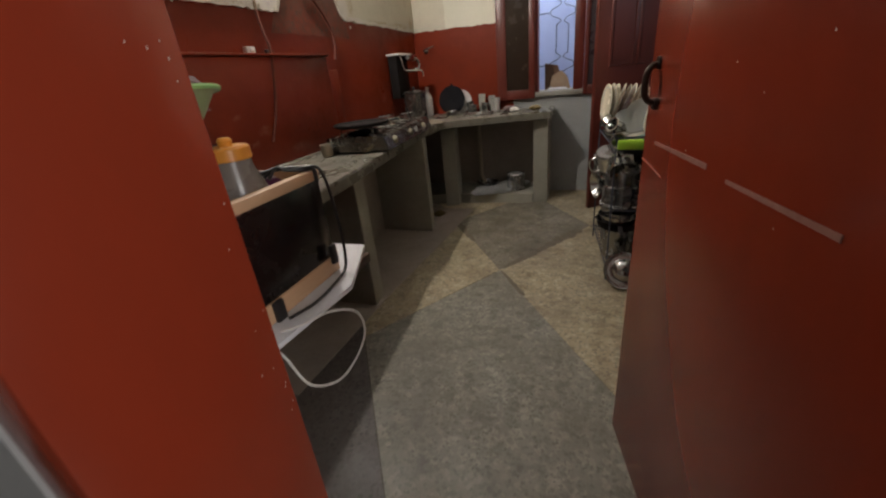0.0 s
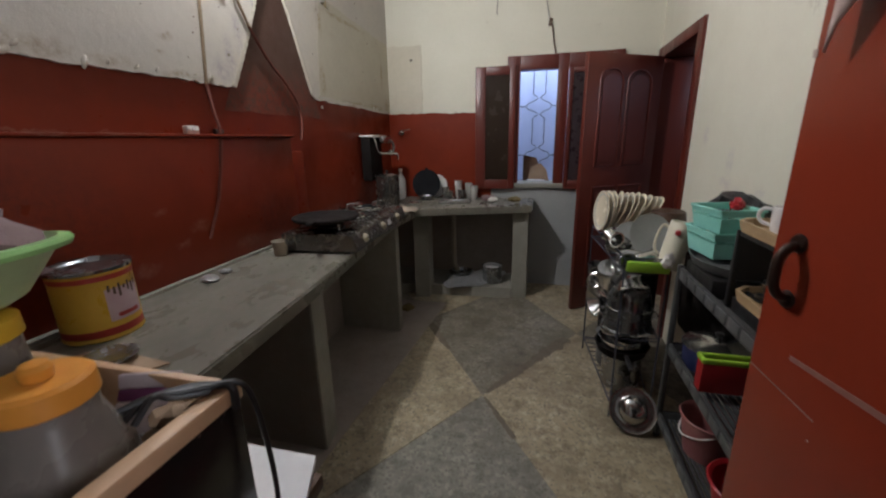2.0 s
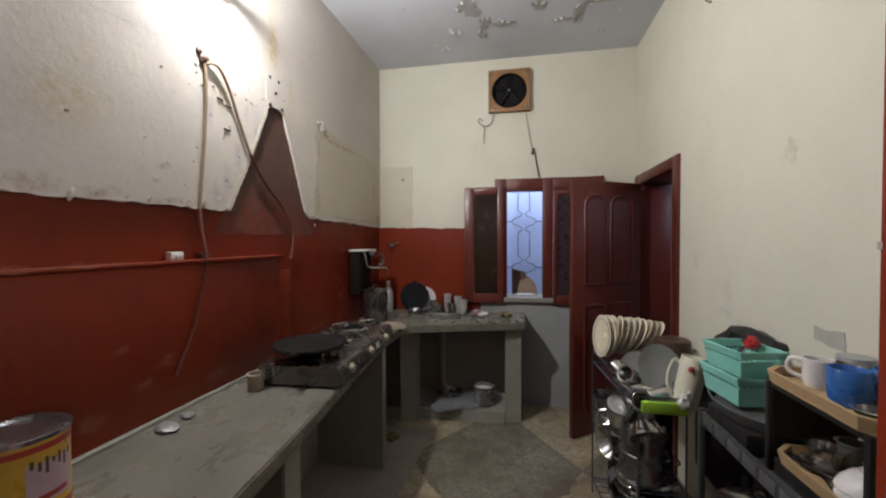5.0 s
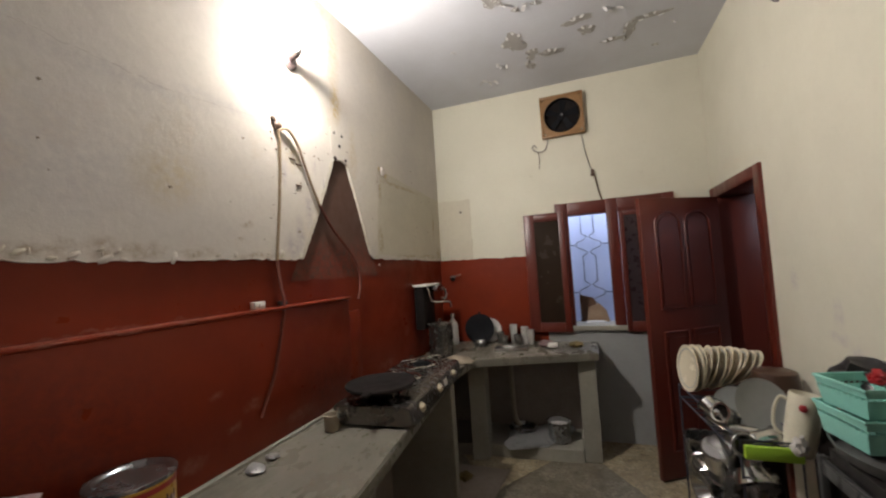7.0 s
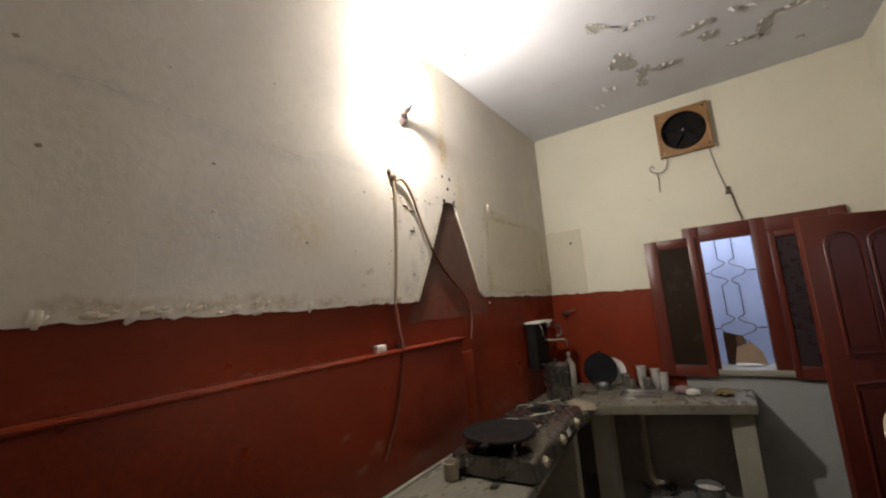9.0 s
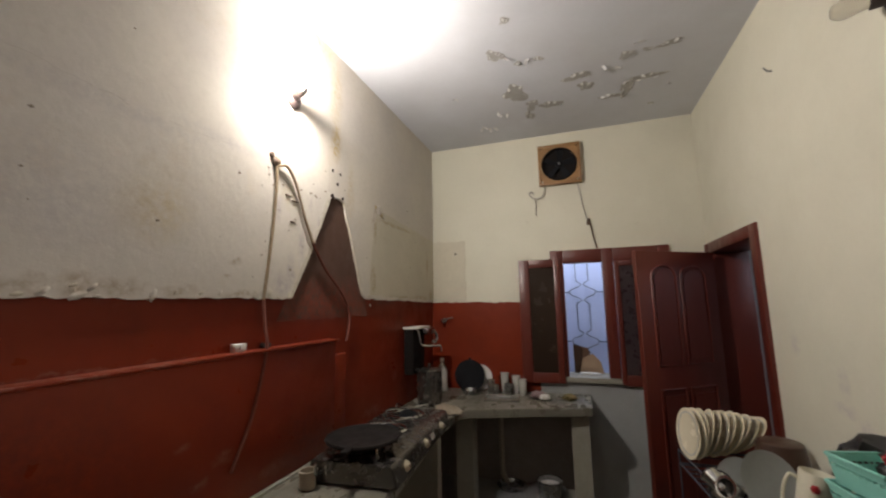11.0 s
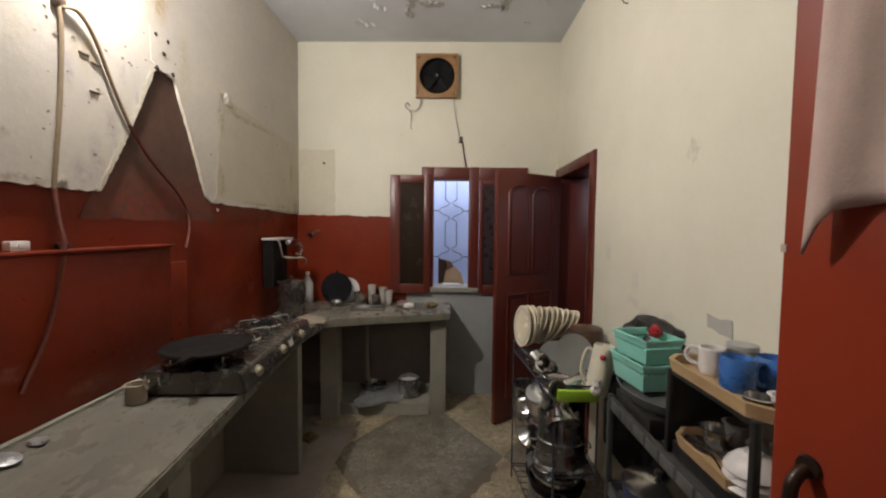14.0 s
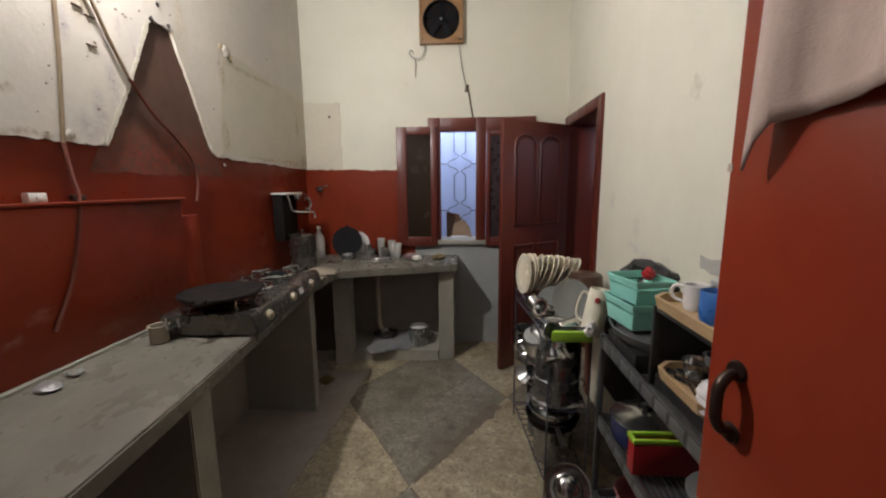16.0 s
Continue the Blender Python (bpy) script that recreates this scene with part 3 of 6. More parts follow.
part("grey_spot", prism(B(), outline([(1.89, 1.17), (2.02, 1.18), (2.025, 1.23), (1.96, 1.222), (1.895, 1.232)], {0, 1, 2, 3, 4}), "x", RX - 0.003, RX), BLOT, wall_right, "bare grey spot")
part("nail", tube(B(), [(RX, 2.80, 2.78), (RX - 0.02, 2.80, 2.785), (RX - 0.03, 2.81, 2.81)], 0.004, 5, 3), DULL, wall_right)

bm = B()
box(bm, LX - 0.2, -0.42, OY, FY, 0, CZ)
box(bm, -0.42, 0.48, OY, FY, 2.10, CZ)
box(bm, 0.48, RX, OY, FY, 0, CZ)
setting("wall_front", bm, GREYWALL, "grey wall round the entry door")
bm = B()
box(bm, -0.419, -0.345, OY + 0.004, FY + 0.012, 0, 2.10, 0.006)
box(bm, 0.42, 0.479, OY + 0.004, FY + 0.012, 0, 2.10, 0.006)
box(bm, -0.345, 0.42, OY + 0.01, FY + 0.006, 2.04, 2.10)
fr = setting("trim_entry_door", bm, REDWOOD, "chipped red painted door frame")
CHIP = mat("chipped_paint_spot", (0.50, 0.40, 0.34), (0.42, 0.30, 0.25), 20, 0.8)
for k in range(16):
    z = rng.uniform(0.75, 1.5)
    y = FY + 0.003 - abs(rng.gauss(0, 0.018))
    s = rng.uniform(0.0008, 0.0022)
    part("paint_chip", prism(B(), [(y - 0.4 * s, z - s), (y + 0.5 * s, z - 0.4 * s), (y + 0.3 * s, z + 1.3 * s), (y - 0.5 * s, z + 0.6 * s)], "x", -0.345, -0.3444), CHIP, fr)
part("paint_chip", prism(B(), [(0.112, 1.385), (0.117, 1.383), (0.112, 1.42), (0.108, 1.425)], "x", -0.345, -0.3444), CHIP, fr)

bm = box(B(), LX - 0.2, RX + 0.245, OY, BY + 0.25, CZ, CZ + 0.15)
for f in bm.faces:
    f.material_index = 0


def blob(bm, x, y, rx, ry, z, turn, spiky, idx):
    """An irregular patch of lost whitewash."""
    n, c = 26, []
    ph = [rng.uniform(0, 6.28) for _ in range(4)]
    for k in range(n):
        a = 2 * math.pi * k / n
        r = 1 + spiky * (0.5 * math.sin(2 * a + ph[0]) + 0.35 * math.sin(3 * a + ph[1]) + 0.3 * math.sin(5 * a + ph[2])) + rng.uniform(-0.12, 0.12)
        u, v = rx * r * math.cos(a), ry * r * math.sin(a)
        c.append((x + u * math.cos(turn) - v * math.sin(turn), y + u * math.sin(turn) + v * math.cos(turn)))
    f = bm.faces.new([bm.verts.new((px, py, z)) for px, py in c][::-1])
    f.material_index = idx
    return c


for x, y, rx, ry, tn, sp in ((-0.60, 3.30, 0.075, 0.13, 0.2, 0.45), (-0.55, 3.67, 0.025, 0.06, 0.1, 0.4), (-0.50, 3.52, 0.05, 0.07, 0.5, 0.5), (-0.36, 3.56, 0.085, 0.05, 0.15, 0.3), (-0.16, 3.22, 0.085, 0.045, -0.1, 0.45), (-0.10, 3.37, 0.05, 0.06, 0.3, 0.4),
                             (0.19, 3.51, 0.045, 0.10, 0.3, 0.6), (0.30, 3.39, 0.11, 0.035, -0.15, 0.45), (0.09, 3.59, 0.085, 0.03, -0.1, 0.4), (0.15, 3.08, 0.06, 0.035, -0.2, 0.4), (0.38, 3.04, 0.08, 0.025, -0.2, 0.4), (0.27, 3.06, 0.04, 0.02, 0.0, 0.4),
                             (-0.66, 2.80, 0.05, 0.06, 0.0, 0.4), (-0.53, 2.93, 0.02, 0.03, 0.3, 0.4), (-0.40, 2.92, 0.04, 0.02, 0.2, 0.4), (-0.55, 2.50, 0.02, 0.035, 0.3, 0.5), (0.40, 3.82, 0.03, 0.015, 0.2, 0.4), (-0.52, 3.70, 0.025, 0.05, 0.2, 0.4)):
    c = blob(bm, x, y, rx, ry, CZ - 0.003, tn, sp, 1)
    # lips of paint that curl down round the patch
    for k in range(0, len(c), 3):
        (ax, ay), (bx, by) = c[k], c[(k + 1) % len(c)]
        nx, ny = (ax + bx) / 2 - x, (ay + by) / 2 - y
        ln = math.hypot(nx, ny) or 1
        h = rng.uniform(0.004, 0.014)
        vs = [bm.verts.new(p) for p in ((ax, ay, CZ - 0.001), (bx, by, CZ - 0.001), (bx - 0.02 * nx / ln, by - 0.02 * ny / ln, CZ - h), (ax - 0.02 * nx / ln, ay - 0.02 * ny / ln, CZ - h))]
        bm.faces.new(vs).material_index = 2
for x, y in ((-1.05, 3.21), (-0.78, 3.55), (-0.72, 3.60), (-0.99, 3.79), (-0.34, 3.58), (0.02, 3.17), (0.06, 3.22), (0.20, 2.98), (-0.45, 2.9), (-1.45, 2.37), (-1.40, 2.45), (-0.62, 2.85), (0.45, 3.55), (-0.9, 3.8)):
    for k in range(2):
        a, s = rng.uniform(0, 6.28), rng.uniform(0.02, 0.045)
        px, py = x + rng.uniform(-0.03, 0.03), y + rng.uniform(-0.02, 0.02)
        d = Vector((math.cos(a), math.sin(a), 0))
        e = Vector((-d.y, d.x, 0))
        row = []
        for j in range(4):
            q = Vector((px, py, CZ - 0.002)) + d * s * j / 3 + Vector((0, 0, -0.022 * (j / 3) ** 2))
            row.append((bm.verts.new(q - e * s * 0.4), bm.verts.new(q + e * s * 0.4 * (1 - j / 5))))
        for (p, q), (r, t) in zip(row, row[1:]):
            bm.faces.new((p, q, t, r)).material_index = 2
ceiling = setting("ceiling", bm, [CEILING, BARE, FLAKE], "bluish white ceiling with flaking paint")

# hall, passage and side room that close the place
bm = B()
box(bm, -2.2, -2.0, -2.7, OY, 0, 3.0)
box(bm, 2.0, 2.2, -2.7, OY, 0, 3.0)
box(bm, -2.0, 2.0, -2.7, -2.5, 0, 3.0)
box(bm, -2.0, LX - 0.2, OY, OY + 0.1, 0, 3.0)
box(bm, RX + 0.245, 2.0, OY, OY + 0.1, 0, 3.0)
setting("wall_hall", bm, OUTWALL, "pale plain walls of the hall")
setting("ceiling_hall", box(B(), -2.2, 2.2, -2.7, OY, 3.0, 3.1), OUTWALL, "plain pale ceiling of the hall")
bm = B()
box(bm, -1.5, -1.35, BY + 0.25, 5.6, 0, 3.2)
box(bm, 0.98, 1.13, BY + 0.25, 5.6, 0, 3.2)
box(bm, -1.35, 0.98, 5.07, 5.2, 0, 3.2)
setting("wall_passage", bm, PALEBLUE, "pale blue wall of the passage outside")
bm = B()
box(bm, 2.3, 2.45, 2.3, 4.6, 0, 2.8)
box(bm, RX + 0.245, 2.3, 2.3, 2.45, 0, 2.8)
box(bm, RX + 0.245, 2.3, 4.45, 4.6, 0, 2.8)
setting("wall_side_room", bm, OUTWALL, "pale plain walls of the next room")
setting("ceiling_side_room", box(B(), RX + 0.245, 2.45, 2.3, 4.6, 2.8, 2.9), OUTWALL, "plain ceiling of the next room")

# doorway in the side wall
bm = B()
box(bm, RX - 0.02, RX + 0.25, 3.19, 3.276, 0, 2.07, 0.006)
box(bm, RX - 0.02, RX + 0.25, 4.052, 4.14, 0, 2.07, 0.006)
box(bm, RX - 0.02, RX + 0.25, 3.277, 4.051, 1.992, 2.07, 0.006)
setting("trim_side_door", bm, REDDARK, "dark red painted door frame")


def panel_door(name, label, length, height, m, panels, thick=0.036):
    """A leaf with raised panels, from the hinge along its own x."""
    d = thing(name, label, "door", m=m)
    d["kind"] = "structure"
    part("leaf", box(B(), 0, length, 0, thick, 0.012, height, 0.004), REDDARK, d)
    for x0, x1, z0, z1, arch in panels:
        for y, s in ((0.0, -1), (thick, 1)):
            bm = B()
            pts = [(x0, z0), (x1, z0), (x1, z1 - arch)] + [((x0 + x1) / 2 + (x1 - x0) / 2 * math.cos(a), z1 - arch + arch * math.sin(a)) for a in [math.pi * k / 8 for k in range(1, 8)]] + [(x0, z1 - arch)]
            loop = [(p[0], y + s * 0.003, p[1]) for p in pts]
            tube(bm, loop, 0.008, 6, 1, closed=True)
            part("moulding", bm, REDDARK, d)
            cx, cz = (x0 + x1) / 2, (z0 + z1) / 2
            inner = [(cx + (p[0] - cx) * 0.80, cz + (p[1] - cz) * 0.9) for p in pts]
            part("raised_panel", prism(B(), inner, "y", min(y, y + s * 0.006), max(y, y + s * 0.006)), REDDARK, d)
    return d


fx, fy, hx, hy = 0.134, 3.575, 0.722, 3.985
L2 = math.hypot(hx - fx, hy - fy)
a2 = math.degrees(math.atan2(fy - hy, fx - hx))
panel_door("door_2", "open dark red wooden door with raised arched panels", L2, 1.985, pose(hx, hy, 0, 0, 0, a2),
           [(0.11, 0.34, 1.18, 1.88, 0.08), (0.385, 0.60, 1.18, 1.88, 0.08), (0.11, 0.34, 0.2, 1.02, 0.0), (0.385, 0.60, 0.2, 1.02, 0.0)])

hx, hy, fx, fy = 0.415, 0.31, 0.247, 1.10
L1 = math.hypot(hx - fx, hy - fy)
a1 = math.degrees(math.atan2(fy - hy, fx - hx))
M1 = pose(hx, hy, 0, 0, 0, a1)
door1 = thing("door_1", "open glossy red wooden door with scuffs", "door", m=M1)
door1["kind"] = "structure"
part("leaf", box(B(), 0, L1, -0.038, 0, 0.012, 2.03, 0.005), REDWOOD, door1)
SCUFF = mat("grey_scuff", (0.27, 0.13, 0.10), (0.20, 0.075, 0.055), 16, 0.6, wear=(0.20, 0.03, 0.015), wear_amount=0.45, wear_scale=22, wear_soft=0.2)
for x0, x1, z0, z1, rise in ((0.15, 0.40, 1.040, 1.054, 0.006), (0.47, 0.73, 1.048, 1.064, 0.006), (0.67, 0.804, 0.985, 0.9885, 0.020)):
    part("scuff", prism(B(), outline([(x0, z0 + (z1 - z0) * 0.3), (x1, z0 + rise), (x1, z0 + rise + (z1 - z0) * 0.5), (x0, z1)], set()), "y", 0, 0.0012), SCUFF, door1, "pale grey scuff mark")
for k in range(9):
    x, z, s = rng.uniform(0.05, 0.78), rng.uniform(0.7, 1.6), rng.uniform(0.0008, 0.002)
    part("paint_chip", prism(B(), [(x - s, z), (x, z - s), (x + s, z), (x, z + 1.5 * s)], "y", 0, 0.0008), CHIP, door1)
BRONZE = mat("tarnished_bronze", (0.055, 0.032, 0.024), (0.03, 0.018, 0.014), 8, 0.36, 0.6, bump=0.05)
HXX = L1 - 0.048
h = part("handle", tube(B(), [(HXX, 0.0, 1.150), (HXX, 0.015, 1.153), (HXX, 0.026, 1.168), (HXX, 0.028, 1.192), (HXX, 0.026, 1.216), (HXX, 0.015, 1.231), (HXX, 0.0, 1.234)], 0.0078, 10, 5), BRONZE, door1, "tarnished bronze pull handle")
for z in (1.146, 1.238):
    part("rosette", lathe(B(), [(0, 0), (0.015, 0), (0.013, 0.005), (0.0, 0.006)], 16, pose(HXX, 0, z, -90)), BRONZE, h)
part("edge_chip", box(B(), L1 - 0.006, L1 + 0.001, -0.012, 0.0012, 1.508, 1.519), CHIP, door1, "pale chip on the edge")

# window
window = thing("window_1", "red painted wooden window with a narrow opening", "window")
window["kind"] = "structure"
bm = B()
for q in ((-0.465, -0.356, 0.96, 2.09), (-0.034, 0.055, 0.96, 2.09), (0.40, 0.49, 0.96, 2.09)):
    box(bm, q[0], q[1], BY - 0.03, BY + 0.09, q[2], q[3], 0.005)
box(bm, -0.356, -0.034, BY - 0.028, BY + 0.09, 1.975, 2.088, 0.004)
box(bm, 0.055, 0.40, BY - 0.028, BY + 0.09, 1.975, 2.088, 0.004)
part("window_frame", bm, REDDARK, window)
part("window_sill", box(B(), -0.52, 0.50, BY - 0.045, BY + 0.249, 0.955, 0.998, 0.004), CEMENT, window, "grey cement sill")
part("window_lining", box(B(), -0.44, 0.46, BY + 0.09, BY + 0.245, 2.03, 2.06), CEMENT, window)


def sash(name, x0, x1, y0, y1, z0, z1, gx0, gx1, gz0, gz1, pane, label):
    s = B()
    box(s, x0, gx0, y0, y1, z0, z1, 0.004)
    box(s, gx1, x1, y0, y1, z0, z1, 0.004)
    box(s, gx0, gx1, y0 + 0.001, y1 - 0.001, gz1, z1, 0.003)
    box(s, gx0, gx1, y0 + 0.001, y1 - 0.001, z0, gz0, 0.003)
    s = part(name, s, REDDARK, window, label)
    part("pane", box(B(), gx0 - 0.003, gx1 + 0.003, (y0 + y1) / 2 - 0.003, (y0 + y1) / 2 + 0.003, gz0 - 0.003, gz1 + 0.003), pane, s)
    return s


sash("casement", -0.745, -0.385, BY - 0.062, BY - 0.032, 0.945, 2.013, -0.655, -0.440, 1.03, 1.942, PANE_DARK, "red casement folded back against the wall")
sash("casement", 0.057, 0.398, BY - 0.050, BY - 0.018, 0.945, 1.973, 0.095, 0.36, 1.03, 1.93, PANE_BLUE, "closed red casement with a grimy pane")

# grille on the wall across the passage
gr = thing("iron_grille", "dark scrolled iron grille on pale blue sheet", "grille", -0.195, 5.05, 0)
GZ = [1.213, 1.738, 2.263]
for s in (-1, 1):
    pts = []
    for z in GZ:
        for dz, w in ((-0.175, 0.064), (-0.125, 0.062), (-0.09, 0.014), (-0.055, 0.05), (-0.03, 0.115), (0.0, 0.13), (0.03, 0.115), (0.055, 0.05), (0.09, 0.014), (0.125, 0.062), (0.175, 0.064)):
            pts.append((s * w, 0, z + dz))
    part("scroll_bar", tube(B(), pts, 0.0042, 6, 3), GRILLE, gr)
    for z in GZ:
        part("stub", tube(B(), [(s * 0.14, 0, z), (s * 0.34, 0, z)], 0.006, 6, 1), GRILLE, gr)
    part("side_bar", box(B(), s * 0.34 - 0.008, s * 0.34 + 0.008, -0.008, 0.02, 0.9, 2.6), GRILLE, gr)

# ---- counter and what stands on it ----
counter = thing("kitchen_counter", "grey cement counter on plastered piers, L-shaped", "counter", LX, BY, 0)
inv = Matrix.Translation((-LX, -BY, 0))


def at_counter(bm):
    bmesh.ops.transform(bm, matrix=inv, verts=bm.verts)
    return bm


edge = [(LX + 0.013, 0.95), (-0.925, 0.95), (-0.985, 1.60), (-1.06, 2.25), (-1.135, 2.95), (-1.12, 3.36), (-1.06, 3.42), (-0.197, 3.70), (-0.197, BY - 0.008), (LX + 0.013, BY - 0.008)]
bm = prism(B(), edge, "z", 0.795, TOP)
bmesh.ops.bevel(bm, geom=[e for e in bm.edges if e.calc_length() > 0.02], offset=0.006, segments=2, affect="EDGES")
part("slab", at_counter(bm), CEMENT_TOP, counter, "worn cement slab")
for pts in ([(LX + 0.013, 1.70), (-1.055, 1.70), (-1.075, 1.84), (LX + 0.013, 1.84)], [(LX + 0.013, 2.90), (-1.125, 2.90), (-1.14, 3.01), (LX + 0.013, 3.01)],
            [(-1.215, 3.58), (-1.09, 3.62), (-1.09, 3.76), (-1.215, 3.74)], [(-0.355, 3.73), (-0.225, 3.75), (-0.225, BY - 0.013), (-0.355, BY - 0.013)]):
    bm = prism(B(), pts, "z", 0.0, 0.795)
    bmesh.ops.bevel(bm, geom=bm.edges[:], offset=0.005, segments=2, affect="EDGES")
    part("pier", at_counter(bm), CEMENT, counter)
bm = prism(B(), [(LX + 0.013, 3.62), (-1.215, 3.68), (-0.36, 3.72), (-0.36, BY - 0.013), (LX + 0.013, BY - 0.013)], "z", 0.0, 0.095)
part("plinth", at_counter(bm), CEMENT, counter, "raised cement plinth")
bm = prism(B(), [(LX + 0.049, 0.95), (LX + 0.08, 0.95), (LX + 0.066, 2.43), (LX + 0.049, 2.43)], "z", TOP, TOP + 0.012)
part("mortar_fillet", at_counter(bm), CEMENT, counter)


def rim_pot(name, label, category, x, y, z, r, h, material, flare=1.0, lid=False, tilt=None, group="", thick=0.004, inner=None):
    """A round vessel with a rolled rim, walls and a hollow."""
    t = thing(name, label, category, m=tilt if tilt is not None else pose(x, y, z))
    R = r * flare
    prof = [(0, 0), (r * 0.86, 0), (r * 0.96, h * 0.04), (r, h * 0.12), (R, h * 0.96), (R + 0.006, h * 0.985), (R + 0.005, h), (R - thick, h * 0.99), (r - thick, h * 0.14), (r * 0.86, 0.008), (0, 0.008)]
    part("body", lathe(B(), prof, 32), material, t)
    if inner:
        part("contents", lathe(B(), [(0, h * 0.8), (R - 0.006, h * 0.79), (R - 0.006, h * 0.76), (0, h * 0.76)], 24), inner, t)
    if lid:
        part("lid", lathe(B(), [(0, h + 0.02), (R * 0.4, h + 0.018), (R * 0.95, h + 0.006), (R + 0.008, h), (R + 0.006, h - 0.004), (0, h + 0.004)], 32), material, t)
        part("knob", lathe(B(), [(0, h + 0.018), (0.008, h + 0.02), (0.008, h + 0.03), (0.015, h + 0.036), (0.012, h + 0.046), (0, h + 0.048)], 14), BLACK, t)
    return t


def ears(t, r, z, material, span=0.05):
    for s in (-1, 1):
        part("handle", tube(B(), [(s * (r - 0.002), -span / 2, z), (s * (r + 0.02), -span / 2, z + 0.004), (s * (r + 0.028), 0, z + 0.005), (s * (r + 0.02), span / 2, z + 0.004), (s * (r - 0.002), span / 2, z)], 0.004, 6, 4), material, t)


part("floor_strip", (prism(B(), [(LX, 0.95), (-1.065, 0.95), (-1.045, 1.49), (-1.02, 2.0), (-0.965, 2.6), (-0.925, 3.2), (-0.90, 3.50), (LX, 3.50)], "z", 0.0, 0.003)), CEMENT_DARK, floor, "bare stained cement under the counter")

# gas stove
SX, SY = -1.252, 2.53
stove = thing("gas_stove", "greasy steel three-burner gas stove on the counter", "stove", SX, SY, TOP, 4.0)
W, D = 0.93, 0.40
bm = prism(B(), [(-D / 2, 0.012), (D / 2 + 0.012, 0.012), (D / 2 - 0.012, 0.092), (D / 2 - 0.03, 0.10), (-D / 2, 0.10)], "y", -W / 2, W / 2)
bmesh.ops.bevel(bm, geom=bm.edges[:], offset=0.004, segments=2, affect="EDGES")
part("body", bm, STOVE, stove)
for x in (-0.16, 0.16):
    for y in (-0.42, 0.42):
        part("foot", lathe(B(), [(0, 0), (0.016, 0), (0.014, 0.013), (0, 0.013)], 12, pose(x, y, 0)), BLACK, stove)
for k, y in enumerate((-0.30, 0.0, 0.30)):
    b = part("burner", lathe(B(), [(0, 0.10), (0.05, 0.10), (0.052, 0.112), (0.034, 0.118), (0.034, 0.126), (0.012, 0.128), (0, 0.122)], 22, pose(-0.02, y, 0)), IRON, stove)
    bm = lathe(B(), [(0.095, 0.100), (0.105, 0.106), (0.095, 0.112), (0.085, 0.106)], 26, pose(-0.02, y, 0), closed=True)
    part("drip_ring", bm, STEEL, b)
    for q in range(4):
        a = math.pi / 4 + q * math.pi / 2
        bm = tube(B(), [(-0.02 + 0.15 * math.cos(a), y + 0.13 * math.sin(a), 0.10), (-0.02 + 0.15 * math.cos(a), y + 0.13 * math.sin(a), 0.135), (-0.02 + 0.13 * math.cos(a), y + 0.115 * math.sin(a), 0.145), (-0.02 + 0.045 * math.cos(a), y + 0.04 * math.sin(a), 0.142)], 0.0045, 6, 4)
        part("pan_support", bm, STEEL, stove)
    kn = part("knob", lathe(B(), [(0, 0), (0.025, 0), (0.025, 0.005), (0.019, 0.007), (0.017, 0.015), (0.014, 0.017), (0, 0.017)], 20, pose(D / 2 - 0.001, y - 0.02, 0.054, 0, 74)), KNOB, stove, "greasy ivory round knob")
    part("grip", box(B(), -0.003, 0.003, -0.017, 0.017, 0.015, 0.023, 0.001, pose(D / 2 - 0.001, y - 0.02, 0.054, 0, 74)), BROWNWOOD, kn)
part("badge", box(B(), -0.001, 0.001, 0.03, 0.085, -0.016, 0.016, 0.0, pose(D / 2 + 0.002, 0.04, 0.055, 0, -16)), CHINA, stove, "pale maker's plate")
part("gas_inlet", tube(B(), [(-0.14, -W / 2, 0.06), (-0.14, -W / 2 - 0.04, 0.06), (-0.14, -W / 2 - 0.05, 0.075), (-0.14, -W / 2 - 0.05, 0.11)], 0.008, 7, 4), STEEL, stove)
part("gas_inlet", tube(B(), [(-0.10, -W / 2, 0.06), (-0.10, -W / 2 - 0.03, 0.065), (-0.10, -W / 2 - 0.035, 0.1)], 0.006, 7, 4), STEEL, stove)

# griddles on the near burners
t = thing("griddle", "black iron griddle lying on the stove", "pan", -1.25, 2.22, TOP + 0.1440, 10)
part("body", lathe(B(), [(0, 0.004), (0.14, 0.0), (0.168, 0.008), (0.176, 0.020), (0.172, 0.026), (0.160, 0.018), (0.12, 0.012), (0, 0.010)], 36), SOOT, t)
part("grip", box(B(), -0.016, 0.016, -0.235, -0.165, 0.012, 0.030, 0.005), SOOT, t)

rim_pot("clay_cup", "ivory clay cup on the cement counter", "cup", -1.40, 2.015, TOP, 0.034, 0.075, CUP, 1.05)

# printed tin
t = thing("paint_tin", "yellow printed tin with a steel lid on the counter", "tin", -1.425, 1.175, TOP, -70)
t.scale = (1.12, 1.12, 1.22)
part("body", lathe(B(), [(0, 0), (0.088, 0), (0.09, 0.004), (0.088, 0.008), (0.088, 0.16), (0.091, 0.165), (0.088, 0.17), (0.0, 0.17)], 40), TINY, t)
for z0, z1, k in ((0.012, 0.03, TINRED), (0.148, 0.16, TINRED)):
    part("band", lathe(B(), [(0.0885, z0), (0.0888, z0), (0.0888, z1), (0.0885, z1)], 40), k, t)


def wrap(bm, r, a0, a1, z0, z1, n=10):
    rows = [[bm.verts.new((r * math.cos(a0 + (a1 - a0) * k / n), r * math.sin(a0 + (a1 - a0) * k / n), z)) for k in range(n + 1)] for z in (z0, z1)]
    for k in range(n):
        bm.faces.new((rows[0][k], rows[0][k + 1], rows[1][k + 1], rows[1][k]))
    return bm


